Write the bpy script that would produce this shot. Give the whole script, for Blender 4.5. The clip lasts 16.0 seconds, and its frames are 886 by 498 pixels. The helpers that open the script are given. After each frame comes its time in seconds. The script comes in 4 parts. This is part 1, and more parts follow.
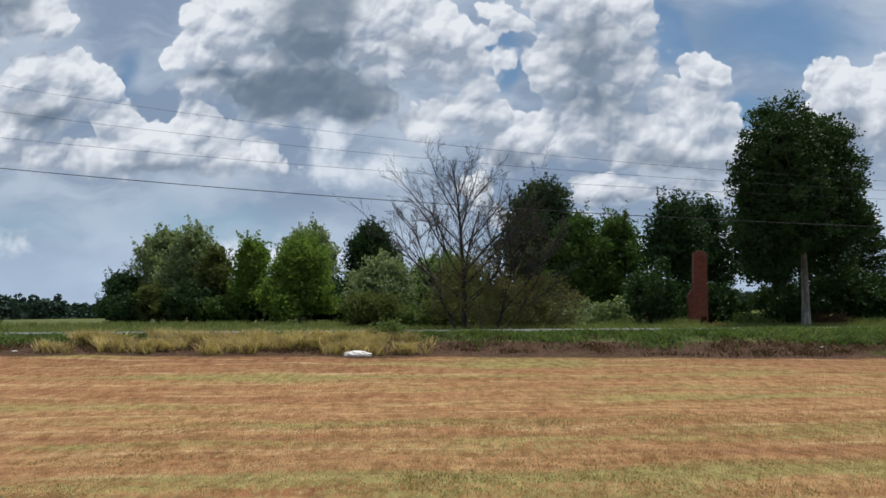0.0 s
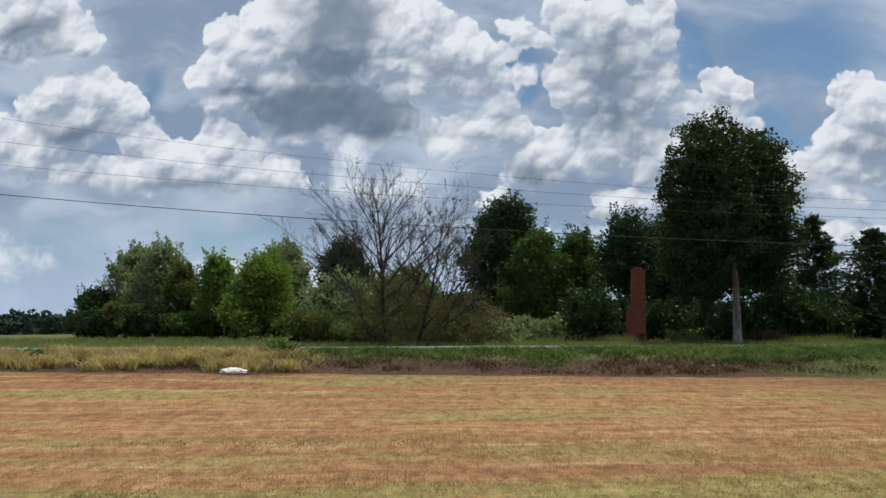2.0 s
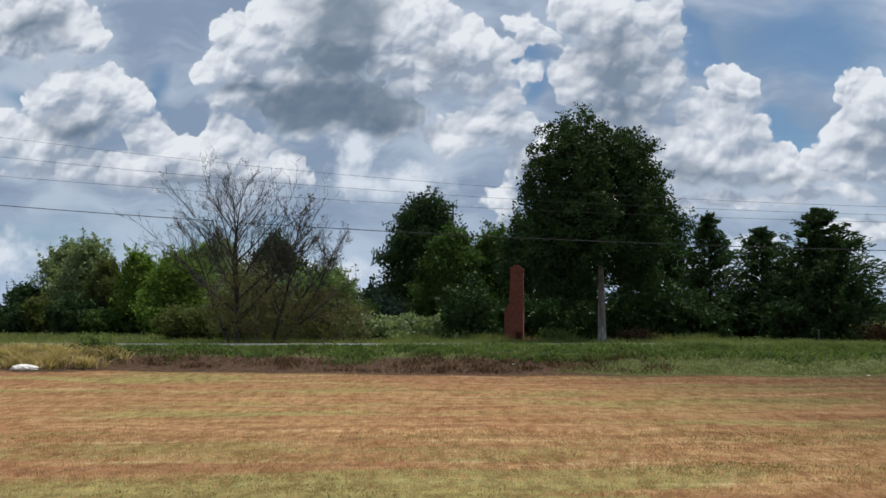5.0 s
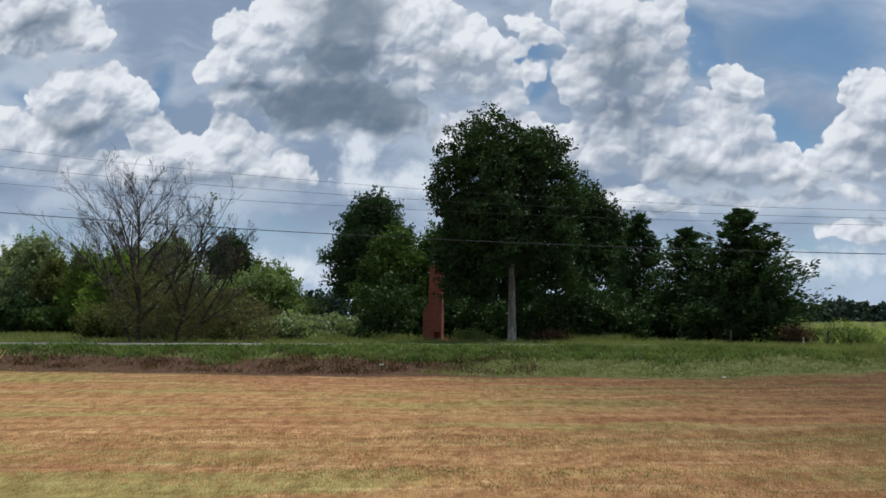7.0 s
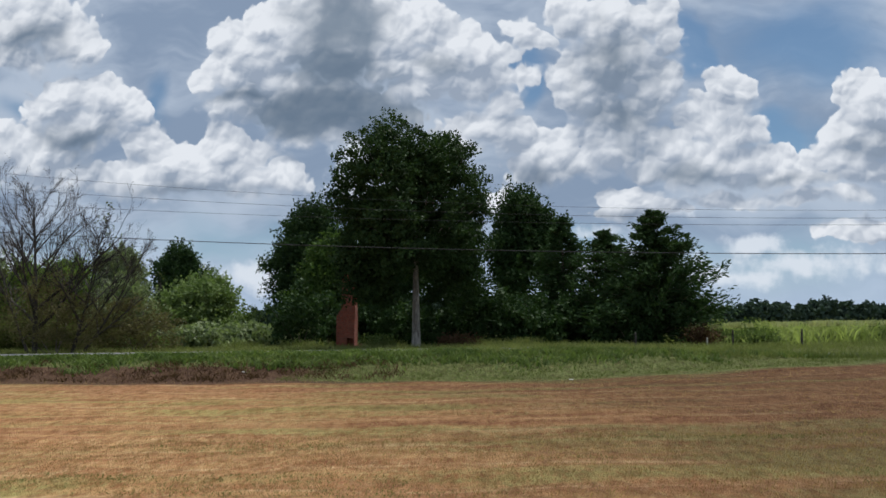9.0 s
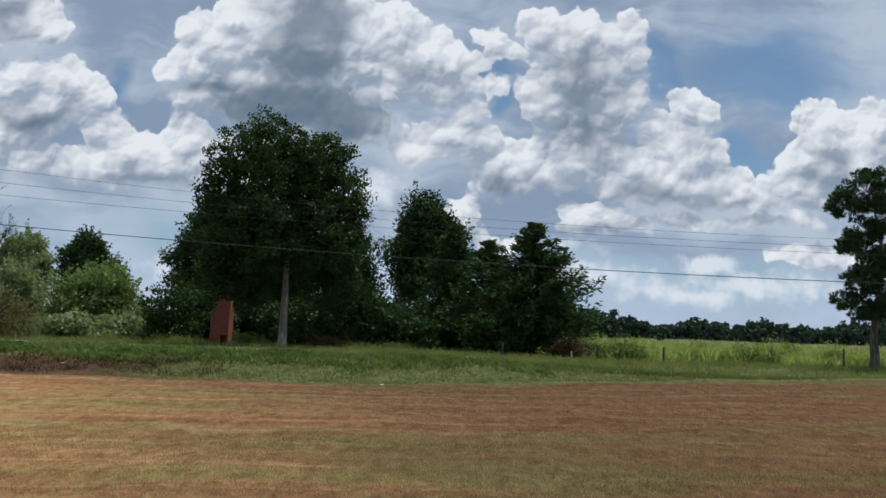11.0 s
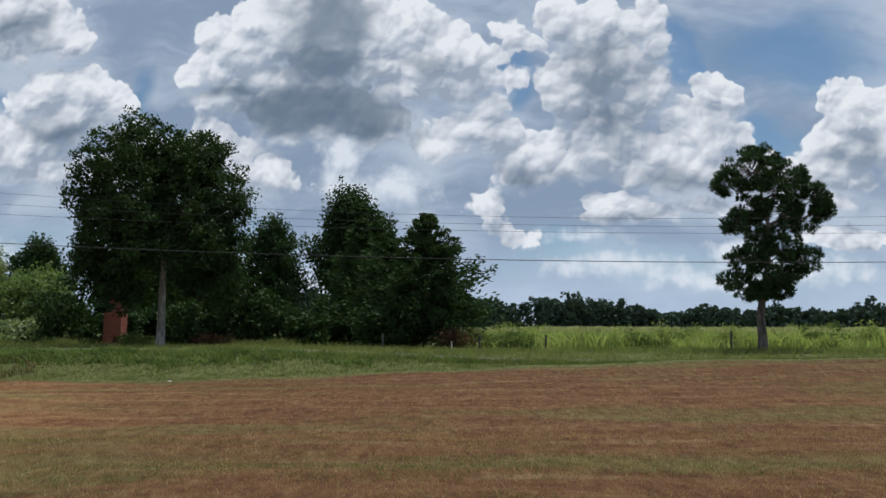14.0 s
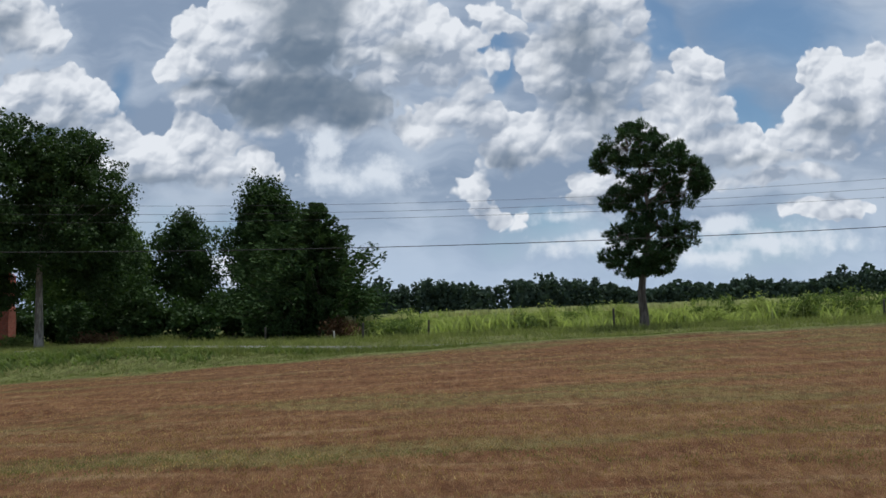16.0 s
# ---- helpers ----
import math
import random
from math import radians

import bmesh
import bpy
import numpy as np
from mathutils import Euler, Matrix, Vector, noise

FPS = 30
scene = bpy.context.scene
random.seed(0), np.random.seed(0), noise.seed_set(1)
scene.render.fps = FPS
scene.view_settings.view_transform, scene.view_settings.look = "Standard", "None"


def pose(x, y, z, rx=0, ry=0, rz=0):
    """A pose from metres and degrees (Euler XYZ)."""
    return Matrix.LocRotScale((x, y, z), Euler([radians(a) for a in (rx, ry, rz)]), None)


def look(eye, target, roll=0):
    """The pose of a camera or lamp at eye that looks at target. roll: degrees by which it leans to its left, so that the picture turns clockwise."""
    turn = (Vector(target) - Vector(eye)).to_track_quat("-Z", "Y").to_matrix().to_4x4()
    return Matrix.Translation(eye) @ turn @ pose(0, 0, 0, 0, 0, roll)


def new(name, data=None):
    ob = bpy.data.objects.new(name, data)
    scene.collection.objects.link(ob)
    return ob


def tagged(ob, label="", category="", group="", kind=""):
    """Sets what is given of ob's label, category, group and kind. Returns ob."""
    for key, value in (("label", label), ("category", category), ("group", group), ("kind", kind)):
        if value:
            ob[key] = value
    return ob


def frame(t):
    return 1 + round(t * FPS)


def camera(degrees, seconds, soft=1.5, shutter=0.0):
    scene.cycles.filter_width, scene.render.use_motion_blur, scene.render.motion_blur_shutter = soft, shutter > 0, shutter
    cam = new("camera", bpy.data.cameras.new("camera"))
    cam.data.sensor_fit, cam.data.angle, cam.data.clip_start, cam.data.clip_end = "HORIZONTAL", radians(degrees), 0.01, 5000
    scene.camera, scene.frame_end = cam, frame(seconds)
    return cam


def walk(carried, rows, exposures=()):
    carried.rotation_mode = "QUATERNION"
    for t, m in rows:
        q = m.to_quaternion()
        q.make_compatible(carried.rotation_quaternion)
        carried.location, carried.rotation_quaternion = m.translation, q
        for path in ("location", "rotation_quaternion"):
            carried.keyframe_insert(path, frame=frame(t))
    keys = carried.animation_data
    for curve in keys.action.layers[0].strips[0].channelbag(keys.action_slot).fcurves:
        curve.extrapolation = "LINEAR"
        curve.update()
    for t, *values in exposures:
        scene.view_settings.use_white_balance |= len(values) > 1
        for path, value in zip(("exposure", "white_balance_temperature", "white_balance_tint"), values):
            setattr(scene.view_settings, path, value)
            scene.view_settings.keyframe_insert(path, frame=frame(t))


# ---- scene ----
cam = camera(59.1, 16.0, soft=1.6)
PATH = [
    (0, (0.779, -0.188, 2.767), (0.772, 1.806, 2.918), 0.3),
    (0.5, (2.46, -0.152, 2.797), (2.425, 1.841, 2.954), 0.5),
    (1, (4.191, -0.154, 2.799), (4.144, 1.837, 2.979), 0.6),
    (1.5, (5.926, -0.093, 2.846), (5.872, 1.897, 3.038), 0.5),
    (2, (7.675, -0.065, 2.869), (7.615, 1.925, 3.06), 0.4),
    (2.5, (9.379, -0.032, 2.907), (9.309, 1.957, 3.099), 0.4),
    (3, (11.057, 0.077, 2.917), (10.968, 2.066, 3.101), 0.5),
    (3.5, (12.778, 0.1, 2.941), (12.681, 2.091, 3.109), 0.7),
    (4, (14.475, 0.115, 2.958), (14.38, 2.105, 3.128), 0.6),
    (4.5, (16.207, 0.113, 3.009), (16.123, 2.103, 3.189), 0.6),
    (5, (17.943, 0.206, 3.034), (17.87, 2.197, 3.216), 0.6),
    (7.5, (26.41, 0.821, 3.155), (26.329, 2.812, 3.336), 0.8),
    (8, (28.138, 0.894, 3.148), (28.059, 2.883, 3.332), 0.3),
    (8.5, (29.863, 0.94, 3.174), (29.786, 2.929, 3.363), 0.1),
    (9, (31.552, 0.973, 3.172), (31.479, 2.962, 3.367), -0.1),
    (11.5, (39.634, 0.979, 3.304), (39.675, 2.967, 3.521), 2.9),
    (12, (41.351, 1.04, 3.341), (41.439, 3.025, 3.564), 1.5),
    (12.5, (43.182, 1.118, 3.33), (43.224, 3.106, 3.548), -1.1),
    (13, (45.07, 1.249, 3.373), (45.069, 3.238, 3.585), -0.4),
    (13.5, (46.971, 1.311, 3.389), (46.947, 3.3, 3.599), 0.4),
    (14, (48.879, 1.423, 3.391), (48.843, 3.413, 3.587), 0.8),
    (14.5, (50.79, 1.562, 3.38), (50.752, 3.553, 3.564), 1.2),
    (15, (52.756, 1.692, 3.397), (52.706, 3.683, 3.575), -0.4),
    (15.5, (54.798, 1.732, 3.403), (54.756, 3.724, 3.581), -1.6),
    (16, (56.759, 1.822, 3.463), (56.754, 3.815, 3.622), -1.6),
]
walk(cam, [(t, look(eye, target, roll)) for t, eye, target, roll in PATH],
     exposures=[(0.0, 0.0, 6150, 10), (16.0, 0.0, 6150, 10)])

# ---- world and sun ----
SUN_ELEV, SUN_AZ = 69.0, 38.0   # degrees; azimuth from straight ahead (+y) towards +x

world = bpy.data.worlds.new("sky")
scene.world = world
world.use_nodes = True
WT = world.node_tree
WT.nodes.clear()


def nd(tree, kind, **props):
    n = tree.nodes.new(kind)
    for k, v in props.items():
        if k == "op":
            n.operation = v
        elif k == "noise_dimensions":
            n.noise_dimensions = v
        elif k == "voronoi_dimensions":
            n.voronoi_dimensions = v
        elif k == "feature":
            n.feature = v
        elif k == "data_type":
            n.data_type = v
        elif k == "blend_type":
            n.blend_type = v
        elif k == "clamp":
            n.use_clamp = v
        elif k == "interpolation_type":
            n.interpolation_type = v
    return n


def put(tree, sock, value):
    """Feeds a socket from another socket or with a value."""
    if isinstance(value, bpy.types.NodeSocket):
        tree.links.new(value, sock)
    else:
        sock.default_value = value


def mth(tree, op, a, b=0.0, c=0.0, clamp=False):
    n = nd(tree, "ShaderNodeMath", op=op, clamp=clamp)
    for i, v in enumerate((a, b, c)):
        put(tree, n.inputs[i], v)
    return n.outputs[0]


def vec(tree, op, a, b=(0, 0, 0), c=(0, 0, 0)):
    n = nd(tree, "ShaderNodeVectorMath", op=op)
    put(tree, n.inputs[0], a)
    put(tree, n.inputs[1], b)
    if op == "MULTIPLY_ADD":
        put(tree, n.inputs[2], c)
    return n.outputs["Value"] if op in ("LENGTH", "DOT_PRODUCT", "DISTANCE") else n.outputs[0]


def ramp01(tree, v, lo, hi, smooth=True):
    n = nd(tree, "ShaderNodeMapRange", interpolation_type="SMOOTHSTEP" if smooth else "LINEAR")
    put(tree, n.inputs[0], v)
    n.inputs[1].default_value, n.inputs[2].default_value = lo, hi
    return n.outputs[0]


def mixc(tree, fac, a, b, blend="MIX"):
    n = nd(tree, "ShaderNodeMix", data_type="RGBA", blend_type=blend)
    put(tree, n.inputs[0], fac)
    put(tree, n.inputs[6], a if isinstance(a, bpy.types.NodeSocket) else (*a, 1))
    put(tree, n.inputs[7], b if isinstance(b, bpy.types.NodeSocket) else (*b, 1))
    return n.outputs[2]


def noise_tex(tree, v, scale, detail=3.0, rough=0.55, dims="3D", out=0):
    n = nd(tree, "ShaderNodeTexNoise", noise_dimensions=dims)
    put(tree, n.inputs["Vector"], v)
    n.inputs["Scale"].default_value, n.inputs["Detail"].default_value, n.inputs["Roughness"].default_value = scale, detail, rough
    return n.outputs[out]


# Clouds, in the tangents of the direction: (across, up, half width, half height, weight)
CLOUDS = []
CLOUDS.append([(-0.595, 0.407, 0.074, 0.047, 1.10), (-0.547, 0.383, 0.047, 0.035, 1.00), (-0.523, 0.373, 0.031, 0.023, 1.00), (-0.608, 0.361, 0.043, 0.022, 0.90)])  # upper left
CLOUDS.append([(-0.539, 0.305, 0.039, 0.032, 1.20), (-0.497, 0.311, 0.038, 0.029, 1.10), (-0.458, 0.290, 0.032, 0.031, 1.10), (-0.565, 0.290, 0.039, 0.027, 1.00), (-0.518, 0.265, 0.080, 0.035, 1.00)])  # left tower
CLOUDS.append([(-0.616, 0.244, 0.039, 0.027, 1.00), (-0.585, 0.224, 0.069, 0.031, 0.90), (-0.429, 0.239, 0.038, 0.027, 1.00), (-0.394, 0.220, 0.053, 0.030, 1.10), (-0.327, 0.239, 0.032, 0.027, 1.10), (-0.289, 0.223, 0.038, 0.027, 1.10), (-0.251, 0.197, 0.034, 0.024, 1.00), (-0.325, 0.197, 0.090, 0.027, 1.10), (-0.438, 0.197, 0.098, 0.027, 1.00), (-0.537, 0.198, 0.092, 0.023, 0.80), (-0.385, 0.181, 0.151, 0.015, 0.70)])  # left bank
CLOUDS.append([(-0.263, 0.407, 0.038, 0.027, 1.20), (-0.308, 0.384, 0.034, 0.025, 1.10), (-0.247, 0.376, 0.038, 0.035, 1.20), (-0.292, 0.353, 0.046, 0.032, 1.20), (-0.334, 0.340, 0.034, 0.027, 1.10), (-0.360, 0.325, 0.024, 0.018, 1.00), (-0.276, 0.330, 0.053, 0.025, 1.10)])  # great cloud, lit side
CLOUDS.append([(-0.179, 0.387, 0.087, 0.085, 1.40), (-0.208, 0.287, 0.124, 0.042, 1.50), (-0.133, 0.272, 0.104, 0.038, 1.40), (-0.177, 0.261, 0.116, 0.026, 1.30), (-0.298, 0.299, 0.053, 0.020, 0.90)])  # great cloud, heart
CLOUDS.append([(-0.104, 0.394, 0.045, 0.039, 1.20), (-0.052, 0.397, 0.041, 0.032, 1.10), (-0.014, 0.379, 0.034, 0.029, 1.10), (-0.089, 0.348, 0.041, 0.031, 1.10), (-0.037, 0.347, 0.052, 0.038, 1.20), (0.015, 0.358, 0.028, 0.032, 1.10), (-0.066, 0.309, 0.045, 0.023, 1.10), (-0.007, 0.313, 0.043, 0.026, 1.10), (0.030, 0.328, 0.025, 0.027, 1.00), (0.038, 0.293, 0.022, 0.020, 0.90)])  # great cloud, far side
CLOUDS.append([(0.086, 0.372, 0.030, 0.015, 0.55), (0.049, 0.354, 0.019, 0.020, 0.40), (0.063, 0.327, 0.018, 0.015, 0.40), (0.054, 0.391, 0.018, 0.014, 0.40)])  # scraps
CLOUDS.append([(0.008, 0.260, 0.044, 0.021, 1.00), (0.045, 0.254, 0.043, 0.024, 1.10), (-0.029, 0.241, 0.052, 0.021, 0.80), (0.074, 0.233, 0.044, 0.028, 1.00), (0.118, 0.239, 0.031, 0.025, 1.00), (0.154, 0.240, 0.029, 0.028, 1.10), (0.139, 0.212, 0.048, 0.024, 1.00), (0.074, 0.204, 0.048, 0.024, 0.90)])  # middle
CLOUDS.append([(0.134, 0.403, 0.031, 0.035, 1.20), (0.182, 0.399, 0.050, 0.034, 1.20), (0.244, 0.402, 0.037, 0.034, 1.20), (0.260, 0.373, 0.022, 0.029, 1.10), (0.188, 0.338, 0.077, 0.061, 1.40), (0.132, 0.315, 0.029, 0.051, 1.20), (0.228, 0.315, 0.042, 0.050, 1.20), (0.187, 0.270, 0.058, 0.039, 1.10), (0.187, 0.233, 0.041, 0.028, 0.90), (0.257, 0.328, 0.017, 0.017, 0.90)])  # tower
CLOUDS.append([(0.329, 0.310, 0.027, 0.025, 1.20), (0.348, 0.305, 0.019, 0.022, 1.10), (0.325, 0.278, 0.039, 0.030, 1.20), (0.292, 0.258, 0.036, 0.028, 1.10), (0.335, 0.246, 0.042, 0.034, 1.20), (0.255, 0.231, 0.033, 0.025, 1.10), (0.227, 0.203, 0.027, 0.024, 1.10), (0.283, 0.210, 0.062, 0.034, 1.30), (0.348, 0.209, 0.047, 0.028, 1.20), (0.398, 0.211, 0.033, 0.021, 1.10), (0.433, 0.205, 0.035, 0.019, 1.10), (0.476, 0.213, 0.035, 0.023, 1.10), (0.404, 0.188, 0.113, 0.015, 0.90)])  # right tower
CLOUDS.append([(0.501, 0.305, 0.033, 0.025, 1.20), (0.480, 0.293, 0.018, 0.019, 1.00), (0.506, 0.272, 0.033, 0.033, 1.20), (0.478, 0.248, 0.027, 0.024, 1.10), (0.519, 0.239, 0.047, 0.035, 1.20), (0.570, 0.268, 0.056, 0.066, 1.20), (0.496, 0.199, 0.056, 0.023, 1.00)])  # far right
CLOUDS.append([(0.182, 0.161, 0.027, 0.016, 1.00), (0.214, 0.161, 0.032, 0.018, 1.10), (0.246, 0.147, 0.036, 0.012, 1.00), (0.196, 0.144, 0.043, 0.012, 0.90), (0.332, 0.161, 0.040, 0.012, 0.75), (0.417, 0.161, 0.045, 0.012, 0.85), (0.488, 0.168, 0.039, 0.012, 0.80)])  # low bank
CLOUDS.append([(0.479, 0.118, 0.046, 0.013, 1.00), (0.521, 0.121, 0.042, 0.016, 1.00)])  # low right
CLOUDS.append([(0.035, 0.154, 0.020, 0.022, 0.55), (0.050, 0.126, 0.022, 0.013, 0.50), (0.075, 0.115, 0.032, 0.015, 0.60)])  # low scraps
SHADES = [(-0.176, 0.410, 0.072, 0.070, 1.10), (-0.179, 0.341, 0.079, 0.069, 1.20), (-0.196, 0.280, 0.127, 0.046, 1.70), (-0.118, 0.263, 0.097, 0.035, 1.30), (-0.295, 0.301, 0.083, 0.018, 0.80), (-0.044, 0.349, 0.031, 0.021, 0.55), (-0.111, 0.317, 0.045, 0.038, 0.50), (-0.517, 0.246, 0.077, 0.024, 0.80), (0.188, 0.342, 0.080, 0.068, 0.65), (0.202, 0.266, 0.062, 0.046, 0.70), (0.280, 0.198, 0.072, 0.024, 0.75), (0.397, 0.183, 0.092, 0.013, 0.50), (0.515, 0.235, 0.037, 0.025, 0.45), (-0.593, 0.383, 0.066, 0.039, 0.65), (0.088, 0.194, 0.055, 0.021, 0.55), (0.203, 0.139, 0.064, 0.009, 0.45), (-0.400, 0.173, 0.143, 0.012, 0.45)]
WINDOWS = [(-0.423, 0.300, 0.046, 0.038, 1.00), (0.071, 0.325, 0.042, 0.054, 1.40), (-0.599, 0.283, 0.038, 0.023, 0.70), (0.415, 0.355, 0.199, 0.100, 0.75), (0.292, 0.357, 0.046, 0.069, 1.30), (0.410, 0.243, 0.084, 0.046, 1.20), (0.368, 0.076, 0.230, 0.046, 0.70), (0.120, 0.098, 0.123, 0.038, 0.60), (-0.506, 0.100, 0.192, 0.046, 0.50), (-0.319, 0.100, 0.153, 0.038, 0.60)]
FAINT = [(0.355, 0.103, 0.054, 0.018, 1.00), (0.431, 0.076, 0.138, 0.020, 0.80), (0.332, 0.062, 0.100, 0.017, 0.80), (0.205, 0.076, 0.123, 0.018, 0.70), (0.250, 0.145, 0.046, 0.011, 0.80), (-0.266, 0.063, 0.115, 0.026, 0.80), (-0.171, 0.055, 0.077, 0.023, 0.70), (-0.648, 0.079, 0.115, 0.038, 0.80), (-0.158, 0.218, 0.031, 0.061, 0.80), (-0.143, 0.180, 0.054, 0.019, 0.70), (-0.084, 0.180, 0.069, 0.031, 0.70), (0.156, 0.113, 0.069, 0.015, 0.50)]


def build_sky():
    t = WT
    co = nd(t, "ShaderNodeTexCoord").outputs["Generated"]
    sep = nd(t, "ShaderNodeSeparateXYZ")
    put(t, sep.inputs[0], co)
    depth = mth(t, "MAXIMUM", mth(t, "ABSOLUTE", sep.outputs[1]), 0.12)
    comb = nd(t, "ShaderNodeCombineXYZ")
    put(t, comb.inputs[0], mth(t, "DIVIDE", sep.outputs[0], depth))
    put(t, comb.inputs[1], mth(t, "DIVIDE", sep.outputs[2], depth))
    uv = comb.outputs[0]
    # ragged, billowing outlines
    wob = vec(t, "SUBTRACT", noise_tex(t, uv, 11.0, 2.0, 0.45, "2D", 1), (0.5, 0.5, 0.5))
    curl = vec(t, "SUBTRACT", noise_tex(t, uv, 48.0, 2.0, 0.5, "2D", 1), (0.5, 0.5, 0.5))
    p = vec(t, "MULTIPLY_ADD", curl, (0.010, 0.010, 0), vec(t, "MULTIPLY_ADD", wob, (0.026, 0.022, 0), uv))
    fine = noise_tex(t, uv, 34.0, 4.0, 0.55, "2D")

    def domes(at, scale, smoothness):
        a = nd(t, "ShaderNodeTexVoronoi", voronoi_dimensions="2D", feature="SMOOTH_F1")
        put(t, a.inputs["Vector"], at)
        a.inputs["Scale"].default_value, a.inputs["Smoothness"].default_value = scale, smoothness
        a.inputs["Detail"].default_value = 0.0
        return a.outputs["Distance"]

    def heap(scale, step, smoothness):
        """Distance from the heart of each puff, and how far the puff falls away towards the light."""
        here = domes(p, scale, smoothness)
        there = domes(vec(t, "ADD", p, (-0.45 * step, step, 0)), scale, smoothness)
        return here, mth(t, "SUBTRACT", there, here)

    d1, s1 = heap(15.0, 0.015, 0.35)
    d2, s2 = heap(36.0, 0.0065, 0.3)
    d3, s3 = heap(85.0, 0.0028, 0.3)

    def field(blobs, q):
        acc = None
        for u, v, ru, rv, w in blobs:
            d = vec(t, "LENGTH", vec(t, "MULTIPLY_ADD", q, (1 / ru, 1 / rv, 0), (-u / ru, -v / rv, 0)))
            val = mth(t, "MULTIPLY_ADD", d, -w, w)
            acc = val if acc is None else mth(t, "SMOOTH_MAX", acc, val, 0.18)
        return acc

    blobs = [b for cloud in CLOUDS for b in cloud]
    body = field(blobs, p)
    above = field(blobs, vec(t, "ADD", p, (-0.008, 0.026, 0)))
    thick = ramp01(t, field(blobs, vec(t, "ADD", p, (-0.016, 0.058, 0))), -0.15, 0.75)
    slope = mth(t, "MINIMUM", mth(t, "MAXIMUM", mth(t, "SUBTRACT", body, above), -0.5), 0.6)
    dens = mth(t, "ADD", mth(t, "MULTIPLY_ADD", d1, -0.70, body), mth(t, "MULTIPLY_ADD", d2, -0.48, 0.62))
    dens = mth(t, "ADD", dens, mth(t, "MULTIPLY_ADD", d3, -0.26, 0.09))
    soft = noise_tex(t, vec(t, "MULTIPLY", uv, (1, 1.7, 1)), 5.0, 4.0, 0.55, "2D")
    under = ramp01(t, slope, -0.05, -0.35)
    edge_mask, soft_mask = ramp01(t, dens, 0.0, 0.17), ramp01(t, dens, -0.15, 0.55)
    mask = mth(t, "ADD", mth(t, "MULTIPLY", edge_mask, mth(t, "SUBTRACT", 1.0, under)), mth(t, "MULTIPLY", soft_mask, under))
    grain = noise_tex(t, uv, 16.0, 4.0, 0.55, "2D")
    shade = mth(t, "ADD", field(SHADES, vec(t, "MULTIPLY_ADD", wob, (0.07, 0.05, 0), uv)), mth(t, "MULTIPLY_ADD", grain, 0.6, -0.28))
    shade = ramp01(t, mth(t, "ADD", shade, mth(t, "MULTIPLY_ADD", d2, 0.35, -0.14)), -0.18, 0.95)
    # clear air and thin veil
    sky = nd(t, "ShaderNodeTexSky")
    sky.sky_type, sky.sun_disc = "NISHITA", False
    sky.sun_elevation, sky.sun_rotation = radians(SUN_ELEV), radians(SUN_AZ)
    sky.air_density, sky.dust_density, sky.ozone_density = 1.0, 0.8, 2.0
    clear = vec(t, "MULTIPLY", sky.outputs[0], (0.056, 0.070, 0.073))
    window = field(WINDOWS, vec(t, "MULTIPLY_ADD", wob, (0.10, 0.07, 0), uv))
    open_air = ramp01(t, mth(t, "ADD", window, mth(t, "MULTIPLY_ADD", soft, 1.0, -0.5)), -0.1, 0.75)
    streak = noise_tex(t, vec(t, "MULTIPLY", vec(t, "MULTIPLY_ADD", wob, (0.08, 0.05, 0), uv), (1, 2.6, 1)), 4.0, 5.0, 0.55, "2D")
    veil_c = mixc(t, ramp01(t, streak, 0.34, 0.66), (0.25, 0.315, 0.415), (0.47, 0.53, 0.61))
    base = mixc(t, mth(t, "MULTIPLY_ADD", open_air, -0.74, 0.95), clear, veil_c)
    low = ramp01(t, comb_v(t, uv), 0.17, 0.02)
    base = mixc(t, mth(t, "MULTIPLY", low, 0.65), base, (0.47, 0.57, 0.70))
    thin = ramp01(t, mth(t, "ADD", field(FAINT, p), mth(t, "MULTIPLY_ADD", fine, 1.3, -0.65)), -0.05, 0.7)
    base = mixc(t, mth(t, "MULTIPLY", thin, 0.92), base, (0.72, 0.755, 0.79))
    # lit rims and grey hearts
    lit = mth(t, "ADD", mth(t, "MULTIPLY_ADD", s1, 0.95, 0.54), mth(t, "MULTIPLY_ADD", s2, 0.85, mth(t, "MULTIPLY", s3, 0.42)))
    lit = mth(t, "ADD", lit, mth(t, "MULTIPLY_ADD", soft, 0.30, -0.15))
    lit = mth(t, "ADD", lit, mth(t, "MULTIPLY", slope, 0.50))
    lit = mth(t, "ADD", lit, mth(t, "MULTIPLY", ramp01(t, dens, 0.40, 0.02), 0.16))
    lit = mth(t, "SUBTRACT", lit, mth(t, "MULTIPLY", thick, 0.26), clamp=True)
    col = mixc(t, ramp01(t, lit, 0.05, 0.95, False), (0.32, 0.37, 0.445), (0.80, 0.81, 0.82))
    dark = mixc(t, ramp01(t, soft, 0.3, 0.7), (0.112, 0.160, 0.220), (0.185, 0.235, 0.295))
    col = mixc(t, mth(t, "MULTIPLY", shade, 0.9), col, dark)
    final = mixc(t, mask, base, col)
    bg = nd(t, "ShaderNodeBackground")
    put(t, bg.inputs[0], final)
    bg.inputs[1].default_value = 1.0
    out = nd(t, "ShaderNodeOutputWorld")
    t.links.new(bg.outputs[0], out.inputs[0])


def comb_v(tree, v):
    s = nd(tree, "ShaderNodeSeparateXYZ")
    put(tree, s.inputs[0], v)
    return s.outputs[1]


